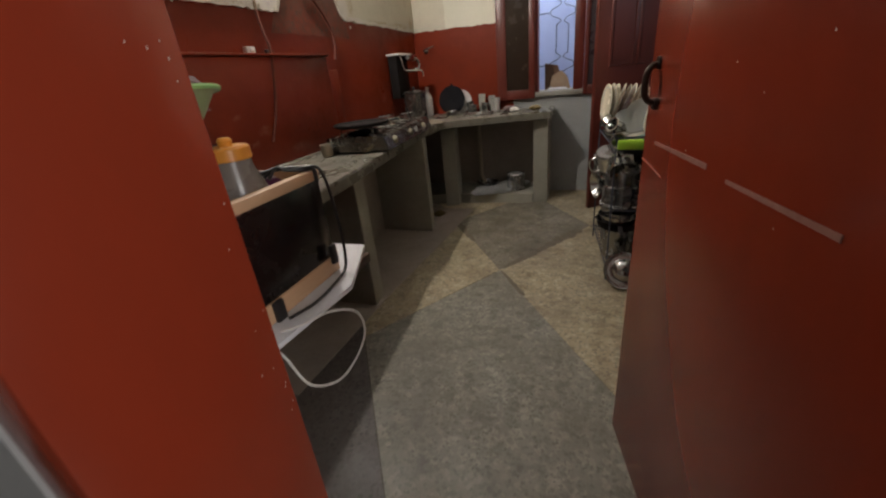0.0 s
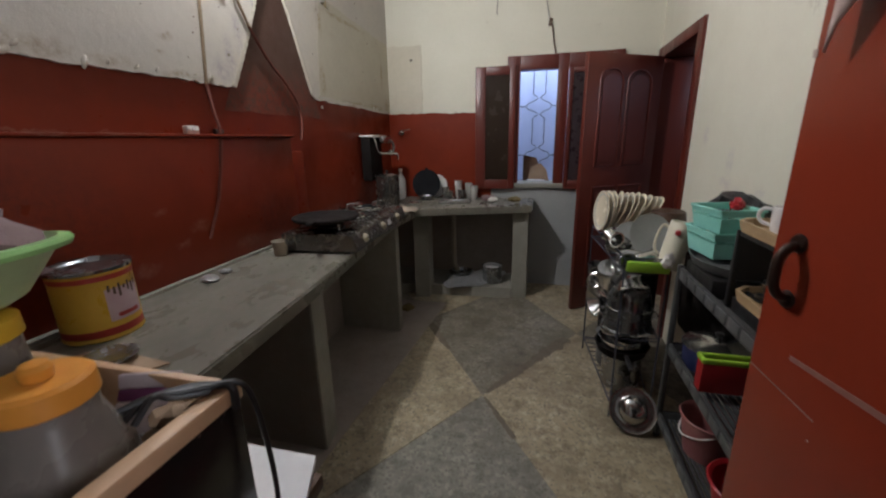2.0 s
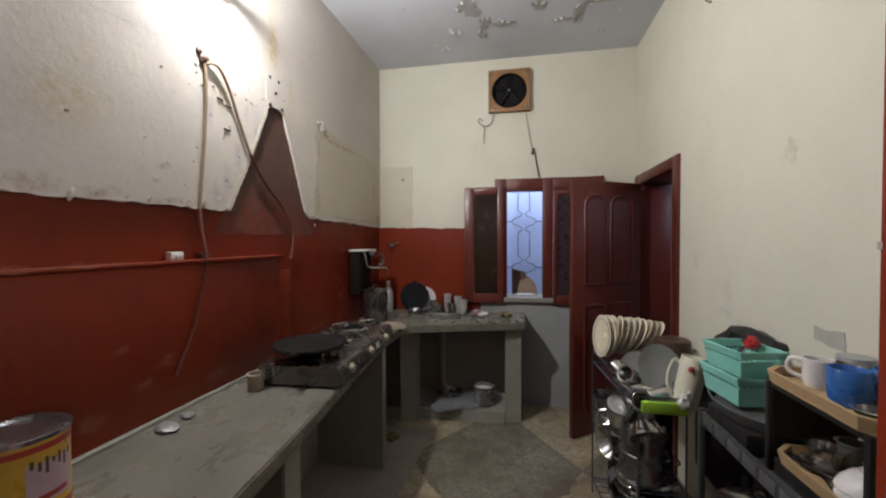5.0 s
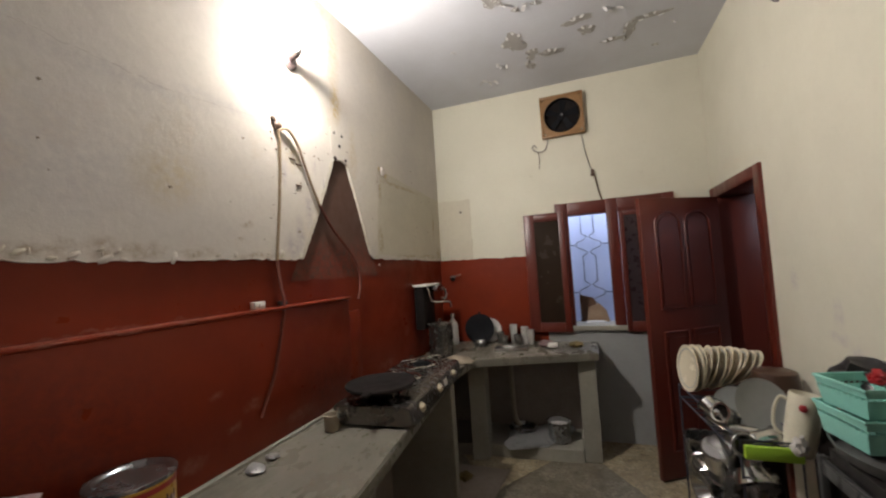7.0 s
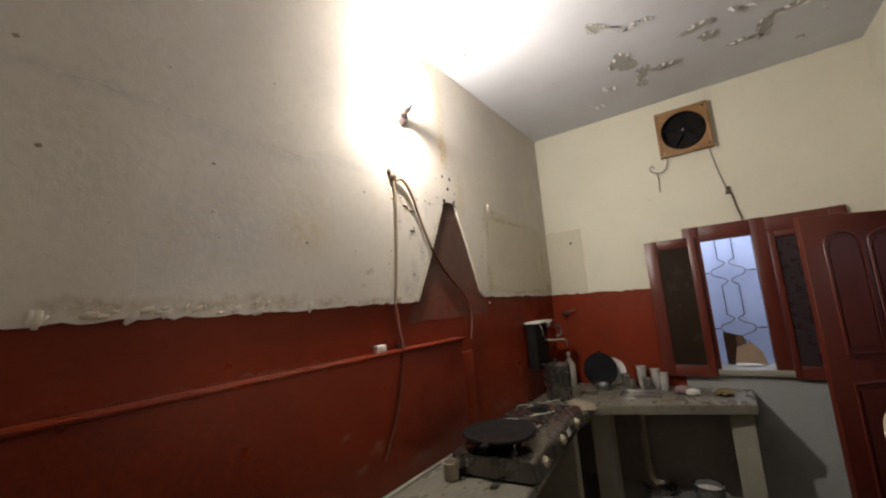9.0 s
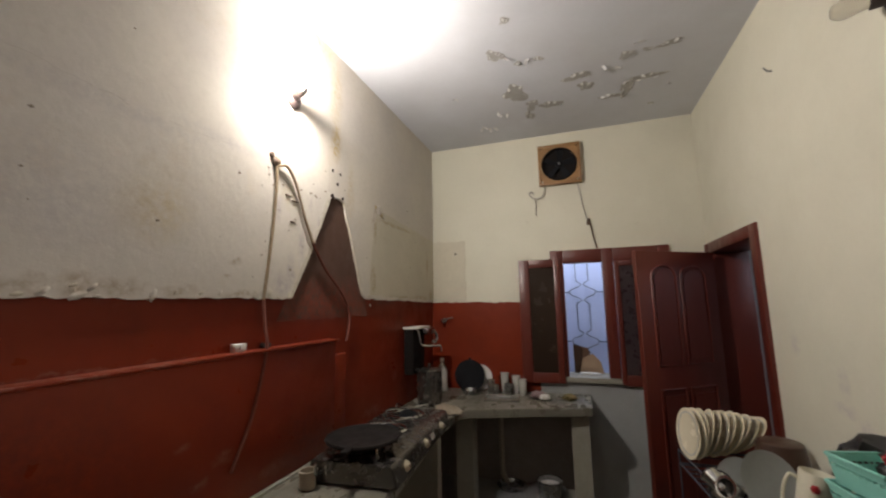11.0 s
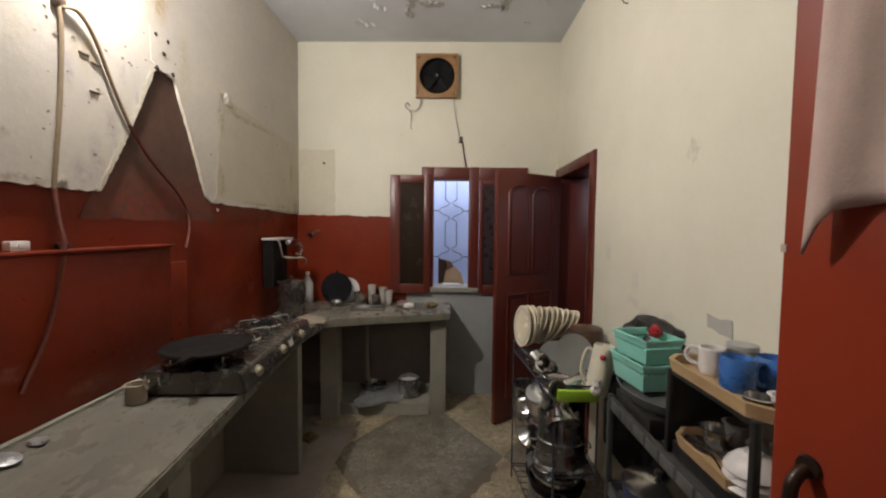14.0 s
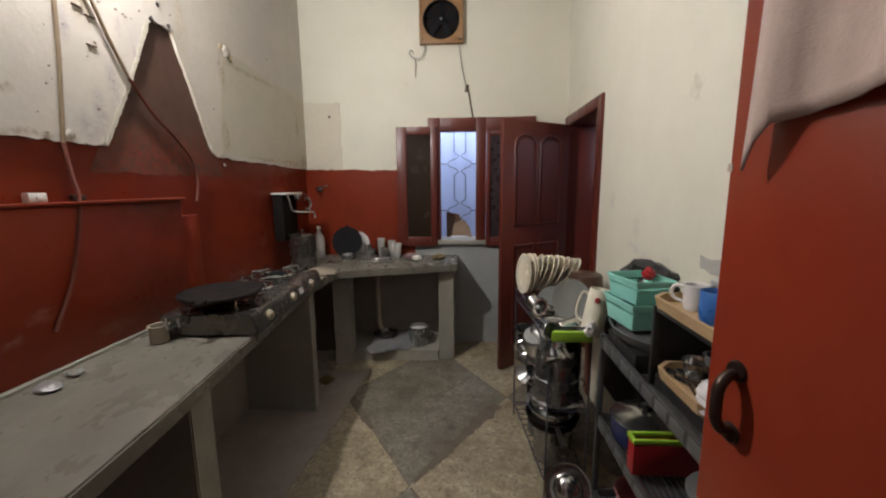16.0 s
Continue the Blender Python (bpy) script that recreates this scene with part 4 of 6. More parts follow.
part("label", wrap(B(), 0.0891, radians(48), radians(108), 0.045, 0.125), TINPIC, t, "pale pink printed picture panel")
for k in range(7):
    a = radians(52 + 8 * k)
    part("printing", wrap(B(), 0.0894, a, a + 0.07, 0.118 - 0.008 * (k % 3), 0.134 - 0.006 * (k % 2), 3), BROWNWOOD, t)
part("printing", wrap(B(), 0.0894, radians(60), radians(98), 0.052, 0.062, 8), TINRED, t)
part("lid", lathe(B(), [(0, 0.171), (0.07, 0.171), (0.076, 0.176), (0.086, 0.178), (0.093, 0.176), (0.093, 0.168), (0.09, 0.168)], 40), ALU, t, "dull steel lid")

for x, y, s in ((-1.46, 1.62, 0.05), (-1.47, 1.72, 0.035)):
    t = B()
    bmesh.ops.create_icosphere(t, subdivisions=2, radius=s)
    for v in t.verts:
        v.co = Vector((v.co.x * 0.7, v.co.y, v.co.z * 0.22)) * rng.uniform(0.7, 1.15)
    o = part("crumpled_foil", t, FOIL, None, "crumpled pale foil scrap on the counter", pose(x, y, TOP + 0.011, 0, 0, rng.uniform(0, 90)))
    tagged(o, "", "foil", "foil scraps")

# black box standing in for a dark sooty wall area; then the wall tap
sooty_box = thing("water_heater", "black box in place of a dark sooty wall area, with a white lid", "heater", LX + 0.012, 3.56, 1.10)
part("body", box(B(), 0, 0.085, -0.12, 0.13, -0.02, 0.335, 0.012), SOOT, sooty_box)
part("lid", box(B(), 0, 0.125, -0.14, 0.16, 0.336, 0.352, 0.005), WHITE, sooty_box, "white lid")
part("spout", tube(B(), [(0.11, -0.10, 0.335), (0.13, -0.105, 0.29), (0.14, -0.10, 0.225), (0.16, -0.07, 0.205), (0.21, -0.02, 0.200), (0.25, 0.03, 0.196), (0.262, 0.045, 0.18), (0.262, 0.045, 0.145)], 0.008, 8, 5), STEEL, sooty_box, "bent steel spout")
part("tray", box(B(), 0.10, 0.15, 0.02, 0.20, 0.285, 0.335, 0.006), ALU, sooty_box)
part("hook", tube(B(), [(0.13, 0.20, 0.32), (0.16, 0.22, 0.27), (0.155, 0.21, 0.21), (0.13, 0.19, 0.22)], 0.012, 8, 5), ALU, sooty_box)
t = thing("wall_tap", "steel tap on the red wall", "tap", LX + 0.12, BY - 0.004, 1.475)
part("body", tube(B(), [(0, 0, 0), (0, -0.07, 0.0), (0.02, -0.09, -0.005)], 0.013, 8, 4), STEEL, t)
part("lever", tube(B(), [(0, -0.05, 0.01), (0.05, -0.06, 0.02), (0.11, -0.06, 0.03)], 0.007, 7, 4), STEEL, t)
part("flange", lathe(B(), [(0, 0), (0.03, 0), (0.026, 0.008), (0.012, 0.012), (0, 0.012)], 18, pose(0, 0, 0, 90)), STEEL, t)

rim_pot("steel_canister", "tall dull steel canister on the counter", "canister", -1.40, 3.50, TOP, 0.098, 0.265, STOVE, 1.02, lid=True)
t = thing("plastic_bottle", "cloudy plastic bottle behind the canister", "bottle", -1.47, 4.02, TOP)
part("body", lathe(B(), [(0, 0), (0.045, 0), (0.05, 0.01), (0.05, 0.17), (0.04, 0.20), (0.018, 0.235), (0.016, 0.26), (0, 0.26)], 24), FROSTED, t)
part("cap", lathe(B(), [(0, 0.26), (0.018, 0.26), (0.018, 0.285), (0, 0.286)], 16), WHITE, t)
t = thing("round_griddle", "black round griddle leaning on the red wall", "pan", m=pose(-1.215, 4.045, TOP + 0.137, 80, 0, 4))
part("body", lathe(B(), [(0, -0.005), (0.11, -0.004), (0.135, 0.006), (0.138, 0.012), (0.13, 0.012), (0.10, 0.004), (0, 0.004)], 36), IRON, t)
part("tab", box(B(), -0.012, 0.012, 0.13, 0.155, 0.0, 0.01, 0.003), IRON, t)
t = thing("white_plate", "white plate leaning behind the griddle", "plate", m=pose(-1.135, 4.115, TOP + 0.113, 82, 0, 0))
part("body", lathe(B(), [(0, -0.004), (0.07, -0.004), (0.11, 0.008), (0.112, 0.012), (0.07, 0.002), (0, 0.001)], 30), CHINA, t)
rim_pot("steel_bowl", "small steel bowl before the griddle", "bowl", -1.19, 3.93, TOP, 0.055, 0.04, ALU, 1.25)
# tumblers
for k, (x, y, kind, h) in enumerate(((-1.02, 4.03, STEEL, 0.11), (-0.97, 3.96, STEEL, 0.085), (-0.90, 4.05, FROSTED, 0.17), (-0.855, 3.97, STEEL, 0.095), (-0.80, 4.04, FROSTED, 0.15), (-0.74, 4.00, FROSTED, 0.13), (-0.93, 4.10, CLEAR, 0.13))):
    rim_pot("tumbler", "clear glass tumbler by the wall" if kind is CLEAR else "milky glass tumbler by the wall" if kind is FROSTED else "shiny steel tumbler by the wall", "tumbler", x, y, TOP, 0.028, h, kind, 1.25, group="tumblers by the wall", thick=0.003)
t = thing("steel_tray", "shallow steel tray at the counter edge", "tray", -0.88, 3.80, TOP, 6)
bm = box(B(), -0.14, 0.14, -0.085, 0.085, 0, 0.004, 0.0015)
part("base", bm, STEEL, t)
for q in ((-0.14, -0.132, -0.085, 0.085), (0.132, 0.14, -0.085, 0.085), (-0.132, 0.132, -0.085, -0.077), (-0.132, 0.132, 0.077, 0.085)):
    part("rim", box(B(), *q, 0.004, 0.022, 0.002), STEEL, t)


def scrap(name, label, category, x, y, z, s, material, flat=0.35, seed=1, squash=(1, 1)):
    r = random.Random(seed)
    bm = B()
    bmesh.ops.create_icosphere(bm, subdivisions=3, radius=s)
    for v in bm.verts:
        k = 1 + 0.45 * noise.noise(v.co * (2.6 / s) + Vector((seed, 0, 0))) + 0.2 * noise.noise(v.co * (7 / s) + Vector((0, seed, 0)))
        v.co = Vector((v.co.x * k * squash[0], v.co.y * k * squash[1], max(-0.9 * s * flat, v.co.z * k * flat)))
    o = part(name, bm, material, None, label, pose(x, y, z + 0.85 * s * flat, 0, 0, r.uniform(0, 90)))
    return tagged(o, "", category)


scrap("dish_rag", "crumpled pale grey rag on the counter", "rag", -0.60, 3.93, TOP, 0.06, MAUVE, 0.45, 3)
scrap("white_rag", "crumpled white rag on the counter", "rag", -0.55, 3.88, TOP, 0.045, WHITE, 0.5, 5)
scrap("scouring_pad", "olive and rusty scouring pad on the counter", "scrubber", -0.36, 3.92, TOP, 0.055, SCRUB, 0.4, 8)
scrap("yellow_cloth", "stained yellowish cloth over the counter corner", "rag", -1.20, 3.36, TOP, 0.11, CUP, 0.12, 9, (0.7, 1.3))
# under the counter
rim_pot("steel_pot", "steel pot full of flour under the counter", "pot", -0.545, 3.86, 0.098, 0.088, 0.165, ALU, 1.03, inner=CHINA)
scrap("plastic_sheet", "crumpled greyish plastic sheet under the counter", "sheet", -0.72, 3.88, 0.095, 0.22, FOIL, 0.10, 12, (1.5, 0.7))
rim_pot("flat_dish", "dull flat dish under the counter", "dish", -0.86, 3.95, 0.13, 0.10, 0.03, ALU, 1.15)
t = part("drain_pipe", tube(B(), [(-0.95, 4.05, 0.79), (-0.95, 4.05, 0.4), (-0.94, 4.04, 0.2), (-0.90, 4.02, 0.13)], 0.022, 9, 4), CUP, None, "pale drain pipe under the counter")
tagged(t, "", "pipe")
scrap("green_scrap", "dark green scrap on the floor under the counter", "scrap", -1.20, 3.30, 0.0, 0.05, SCRUB, 0.5, 15)

# table with the box and jars
table = thing("side_table", "dark wooden side table beside the counter", "table", -1.06, 0.61, 0)
part("tabletop", box(B(), -0.53, 0.53, -0.30, 0.30, 0.735, 0.768, 0.004), BROWNWOOD, table)
for x in (-0.47, -0.06):
    for y in (-0.25, 0.25):
        part("leg", box(B(), x - 0.022, x + 0.022, y - 0.022, y + 0.022, 0, 0.735, 0.004), BROWNWOOD, table)
o = part("foam_sheet", prism(B(), [(-0.56, 0.935), (-0.46, 0.685), (-0.49, 0.38), (-1.05, 0.38), (-1.05, 0.93)], "z", 0.0, 0.012), PAPER, None, "white foam sheet lying on the table", pose(0, 0, 0.769))
tagged(o, "", "sheet")

X0, X1, Y0, Y1, Z0, Z1 = -0.98, -0.545, 0.476, 0.768, 0.782, 1.071
crate = thing("wooden_box", "pale wooden box with a dark glass front", "box", (X0 + X1) / 2, (Y0 + Y1) / 2, Z0)
hx, hy, H = (X1 - X0) / 2, (Y1 - Y0) / 2, Z1 - Z0
part("front_rail", box(B(), hx - 0.026, hx, -hy, hy, H - 0.026, H, 0.003), TANWOOD, crate)
part("front_rail", box(B(), hx - 0.03, hx, -hy, hy, 0.0, 0.048, 0.003), TANWOOD, crate)
part("front_panel", box(B(), hx - 0.020, hx - 0.006, -hy + 0.004, hy - 0.002, 0.044, H - 0.024, 0.002), DARKGLASS, crate, "dark glossy panel")
part("back_board", box(B(), -hx, -hx + 0.018, -hy, hy, 0, H, 0.003), TANWOOD, crate)
part("side_rail", box(B(), -hx + 0.018, hx - 0.033, -hy, -hy + 0.016, 0.0, 0.05, 0.003), TANWOOD, crate)
part("side_rail", box(B(), -hx + 0.018, hx - 0.033, -hy, -hy + 0.016, H - 0.05, H, 0.003), TANWOOD, crate)
part("side_board", box(B(), -hx + 0.018, hx - 0.033, hy - 0.016, hy, 0, H, 0.003), TANWOOD, crate)
part("bottom_board", box(B(), -hx + 0.018, hx - 0.033, -hy + 0.016, hy - 0.016, 0, 0.015), TANWOOD, crate)
part("inner_shelf", box(B(), -hx + 0.018, hx - 0.033, 0.078, hy - 0.016, 0.19, 0.20), TANWOOD, crate)
part("latch", box(B(), hx, hx + 0.012, hy - 0.035, hy - 0.012, 0.03, 0.085, 0.003), BLACK, crate)
part("latch", box(B(), hx, hx + 0.012, -hy + 0.02, -hy + 0.05, 0.0, 0.05, 0.003), BLACK, crate)
BZ, BF = Z0 + 0.201, Z0 + 0.016

cord = thing("power_cord", "black power cord looped over the box corner", "cord", X1, Y1, Z0)
part("cable", tube(B(), [(-0.10, -0.13, H + 0.012), (-0.06, -0.08, H + 0.02), (-0.02, -0.035, H + 0.012), (0.008, -0.012, H + 0.006), (0.014, 0.004, H - 0.04), (0.018, 0.012, 0.15), (0.02, 0.01, 0.06), (0.03, -0.02, 0.012), (0.045, -0.10, 0.008), (0.05, -0.19, 0.008), (0.03, -0.26, 0.008)], 0.0042, 7, 6), BLACK, cord)
for k in range(4):
    part("coil", tube(B(), [(-0.12 + 0.02 * k, -0.13 + 0.006 * k, H - 0.01 + 0.004 * k), (-0.085 + 0.01 * k, -0.085, H + 0.012 + 0.004 * k), (-0.045, -0.045 - 0.008 * k, H + 0.014), (-0.018, -0.020 - 0.006 * k, H + 0.006)], 0.0045, 7, 5), BLACK, cord)
part("strap", tube(B(), [(-0.035, -0.028, H + 0.004), (0.0, -0.02, H + 0.005), (0.004, -0.02, H - 0.03)], 0.006, 7, 4), BLACK, cord)
o = part("white_cable", tube(B(), [(-0.50, 0.46, 0.79), (-0.465, 0.49, 0.792), (-0.44, 0.56, 0.784), (-0.425, 0.635, 0.735), (-0.42, 0.645, 0.67), (-0.425, 0.60, 0.625), (-0.435, 0.525, 0.610), (-0.45, 0.45, 0.66), (-0.47, 0.425, 0.75), (-0.49, 0.42, 0.79)], 0.0028, 7, 6), WHITE, None, "thin white cable looped over the table edge")
tagged(o, "", "cable")


def jar(name, label, x, y, z, r, h, lid_r, lid_h, lid_material, body=JARGREY, knob=True):
    t = thing(name, label, "jar", x, y, z)
    part("body", lathe(B(), [(0, 0), (r * 0.95, 0), (r, 0.012), (r, h * 0.62), (r * 0.92, h * 0.76), (lid_r * 0.95, h * 0.94), (lid_r * 0.93, h), (0, h)], 32), body, t)
    l = part("lid", lathe(B(), [(0, h + lid_h), (lid_r * 0.9, h + lid_h), (lid_r, h + lid_h * 0.85), (lid_r * 1.02, h), (lid_r * 0.98, h - 0.002), (0, h - 0.002)], 32), lid_material, t, "screw lid")
    if knob:
        part("knob", lathe(B(), [(0.014, h + lid_h - 0.001), (0.016, h + lid_h + 0.012), (0.012, h + lid_h + 0.018), (0, h + lid_h + 0.019)], 16), lid_material, l)
    return t


jar("plastic_jar", "large cloudy plastic jar with an orange lid in the box", -0.657, 0.612, BF, 0.073, 0.336, 0.048, 0.028, ORANGE)
jar("yellow_lid_jar", "cloudy plastic jar with a yellow lid in the box", -0.802, 0.625, BF, 0.062, 0.382, 0.056, 0.026, YELLOW, knob=False)
jar("small_jar", "cloudy plastic jar with a maroon lid low in the box", -0.625, 0.552, BF, 0.033, 0.11, 0.034, 0.02, TINRED, JARGREY, knob=False)
t = thing("yellow_cap_bottle", "dark bottle with a yellow cap at the wall", "bottle", -1.49, 0.868, 0.769)
part("body", lathe(B(), [(0, 0), (0.036, 0), (0.038, 0.01), (0.038, 0.26), (0.02, 0.34), (0.018, 0.38), (0, 0.38)], 24), JARGREY, t)
part("cap", lathe(B(), [(0, 0.375), (0.028, 0.375), (0.032, 0.38), (0.028, 0.425), (0.014, 0.435), (0, 0.436)], 20), YELLOW, t, "yellow cap")
t = thing("pale_saucer", "shiny steel saucer beside the tin", "saucer", m=pose(-1.215, 1.03, TOP + 0.005, 0, 0, 0))
part("body", lathe(B(), [(0, 0), (0.045, 0), (0.062, 0.012), (0.068, 0.016), (0.06, 0.017), (0.04, 0.006), (0, 0.005)], 30), ALU, t)
t = thing("green_basin", "pale green plastic basin with mauve cloth in it", "basin", m=pose(-0.868, 0.60, 1.204, 0, -5, 0))
part("body", lathe(B(), [(0, 0), (0.11, 0), (0.125, 0.008), (0.165, 0.06), (0.178, 0.066), (0.18, 0.074), (0.172, 0.076), (0.16, 0.066), (0.12, 0.012), (0, 0.008)], 40), PALEGREEN, t)
part("rim", lathe(B(), [(0.170, 0.0765), (0.183, 0.0755), (0.186, 0.070), (0.183, 0.064), (0.178, 0.0655), (0.180, 0.0745)], 40, closed=True), LIMERIM, t, "brighter green rolled rim")
scrap("mauve_cloth", "bundled mauve cloth lying in the basin", "cloth", -0.868, 0.60, 1.222, 0.135, MAUVE, 0.46, 21)
o = part("paper_sheet", prism(B(), [(-0.72, 0.715), (-0.64, 0.71), (-0.60, 0.765), (-0.66, 0.77)], "z", 0, 0.003), PAPER, None, "folded white paper in the box", pose(0, 0, BZ + 0.012))
tagged(o, "", "paper")
scrap("brown_wrapper", "crumpled brown wrapper in the box", "wrapper", -0.625, 0.74, BZ + 0.0, 0.045, CARD2, 0.8, 25)
PURPLE = mat("purple_printed_film", (0.16, 0.03, 0.12), (0.11, 0.02, 0.08), 8, 0.35, bump=0.05)
FILM = mat("pale_printed_film", (0.62, 0.55, 0.58), (0.46, 0.36, 0.42), 18, 0.35, bump=0.2, fine=30, depth=0.006)
t = thing("snack_packet", "white and purple plastic packet in the box", "packet", m=pose(-0.685, 0.722, BZ + 0.004, -24, 0, 18))
for z0, z1, k, name in ((0.0, 0.052, FILM, "front"), (0.0522, 0.070, PURPLE, "purple_band"), (0.0702, 0.092, FILM, "top")):
    bm = box(B(), -0.045, 0.045, -0.011, 0.011, z0, z1, 0.004)
    for v in bm.verts:
        v.co.y *= 1.0 - 0.75 * (v.co.z / 0.092) ** 2
        v.co.x += 0.004 * noise.noise(v.co * 40)
    part(name, bm, k, t)
o = part("cardboard_flap", prism(B(), [(-1.40, 0.962), (-1.12, 0.955), (-1.05, 1.06), (-1.30, 1.085)], "z", 0, 0.004), CARD2, None, "pale brown cardboard flap on the counter", pose(0, 0, TOP + 0.0005))
tagged(o, "", "cardboard")

# ---- wall fittings ----
lampL = thing("wall_lamp", "lit bulb in a dark bakelite wall holder", "lamp", LX + 0.014, 2.055, 2.69)
part("base", lathe(B(), [(0, 0), (0.045, 0), (0.045, 0.018), (0.03, 0.03), (0, 0.03)], 24, pose(0, 0, 0, 0, 90)), HOLDER, lampL)
part("holder", lathe(B(), [(0.0, 0.02), (0.022, 0.02), (0.024, 0.07), (0.028, 0.075), (0.026, 0.11), (0.0, 0.112)], 20, pose(0, 0, 0, 0, 78, -24)), HOLDER, lampL)
part("adapter", lathe(B(), [(0.0, 0.0), (0.016, 0.0), (0.018, 0.05), (0.0, 0.052)], 18, pose(0.105, -0.055, 0.012, 70, 0, -10)), WHITE, lampL, "white lamp adapter")
bx, by, bz = BULB[0] - LX - 0.014, BULB[1] - 2.055, BULB[2] - 2.69
bm = B()
bmesh.ops.create_uvsphere(bm, u_segments=32, v_segments=20, radius=0.036)
# aim is set for the room's brightness, apart from the way the bulb points
aim = Vector((0.64, 0.76, -0.04)).normalized()
for f in bm.faces:
    f.material_index = min(7, int(4.0 * (1.0 - f.calc_center_median().normalized().dot(aim))))
part("bulb", bm, BULBGLOW, lampL, "glowing frosted bulb", pose(bx, by, bz))

lampR = thing("wall_bulb", "unlit clear bulb in a dark wall holder", "lamp", RX - 0.002, 2.0, 2.555)
part("base", lathe(B(), [(0, 0), (0.04, 0), (0.04, 0.016), (0.025, 0.028), (0, 0.028)], 24, pose(0, 0, 0, 0, -90)), HOLDER, lampR)
part("holder", lathe(B(), [(0, 0.02), (0.018, 0.02), (0.022, 0.065), (0, 0.067)], 20, pose(0, 0, 0, 0, -84, -18)), HOLDER, lampR)
part("bulb", lathe(B(), [(0, 0.065), (0.014, 0.066), (0.02, 0.09), (0.031, 0.118), (0.031, 0.135), (0.02, 0.155), (0, 0.162)], 24, pose(0, 0, 0, 0, -84, -18)), MILKY, lampR, "clear glass bulb")

fan = thing("exhaust_fan", "dark exhaust fan on a varnished board", "fan", -0.335, BY - 0.004, 2.888)
R = 0.158
bm = B()
for q in ((-0.187, 0.187, 0.165, 0.19), (-0.187, 0.187, -0.19, -0.165), (-0.187, -0.165, -0.165, 0.165), (0.165, 0.187, -0.165, 0.165)):
    box(bm, q[0], q[1], -0.052, 0, q[2], q[3], 0.003)
n = 40
ring = []
for k in range(n):
    a = 2 * math.pi * (k + 0.5) / n
    c, s_ = math.cos(a), math.sin(a)
    f = 0.166 / max(abs(c), abs(s_))
    ring.append((bm.verts.new((R * c, -0.046, R * s_)), bm.verts.new((f * c, -0.046, f * s_)), bm.verts.new((R * c, -0.01, R * s_))))
for k in range(n):
    a, b = ring[k], ring[(k + 1) % n]
    bm.faces.new((a[0], b[0], b[1], a[1]))
    bm.faces.new((a[0], a[2], b[2], b[0]))
part("board", bm, FANWOOD, fan)
part("housing", lathe(B(), [(0, 0.004), (0.1, 0.004), (0.154, 0.006), (0.157, 0.04), (0.150, 0.052), (0.144, 0.05), (0.150, 0.01), (0, 0.008)], 40, pose(0, 0, 0, 90)), SOOT, fan)
for k in range(5):
    a = 2 * math.pi * k / 5 + 0.3
    bm = B()
    pts = [(0.03, -0.018), (0.135, -0.05), (0.142, 0.02), (0.03, 0.02)]
    prism(bm, pts, "z", -0.0015, 0.0015)
    bmesh.ops.transform(bm, matrix=pose(0, -0.028, 0, 90) @ Matrix.Rotation(a, 4, "Z") @ Matrix.Rotation(0.45, 4, "X"), verts=bm.verts)
    part("blade", bm, IRON, fan)
part("hub", lathe(B(), [(0, 0.052), (0.018, 0.05), (0.032, 0.04), (0.034, 0.015), (0, 0.015)], 24, pose(0, 0, 0, 90)), IRON, fan)
part("hub_cap", lathe(B(), [(0, 0.057), (0.011, 0.055), (0.012, 0.05), (0, 0.05)], 16, pose(0, 0, 0, 90)), ALU, fan, "pale hub cap")
y = BY - 0.010
for name, label, pts, r in (("fan_wire", "grey wire curling from the fan", [(-0.48, y, 2.70), (-0.48, y - 0.01, 2.66), (-0.505, y - 0.02, 2.60), (-0.555, y - 0.015, 2.585), (-0.60, y, 2.61), (-0.618, y, 2.64), (-0.60, y - 0.005, 2.66), (-0.58, y, 2.635)], 0.005),
                            ("hanging_wire", "thin wire end hanging on the wall", [(-0.57, y, 2.59), (-0.562, y - 0.008, 2.53), (-0.568, y - 0.004, 2.45), (-0.562, y, 2.43)], 0.003),
                            ("fan_cable", "pale cable running down from the fan", [(-0.185, y, 2.70), (-0.165, y, 2.55), (-0.135, y, 2.39), (-0.118, y - 0.004, 2.34)], 0.004),
                            ("fan_cable", "dark lower cable running to the window frame", [(-0.118, y - 0.004, 2.34), (-0.10, y - 0.006, 2.30), (-0.085, y, 2.20), (-0.062, y, 2.095)], 0.006)):
    tagged(part(name, tube(B(), pts, r, 7, 5), WIRE if "pale" in label or "grey" in label else BROWNWOOD, None, label), "", "wire")
o = part("wire_joint", box(B(), -0.014, 0.014, -0.02, 0.0, -0.03, 0.03, 0.006, pose(-0.118, BY - 0.002, 2.335, 0, 12)), BROWNWOOD, None, "dark taped cable joint on the wall")
tagged(o, "", "cable joint")
for x, z in ((-1.36, 2.118), (-0.765, 1.87)):
    o = part("wall_plug", lathe(B(), [(0, 0), (0.012, 0), (0.01, 0.008), (0, 0.009)], 12, pose(x, BY - 0.005, z, 90)), HOLDER if x < -1 else WHITE, None, "small dark wall plug" if x < -1 else "small white wall knob")
    tagged(o, "", "wall plug")

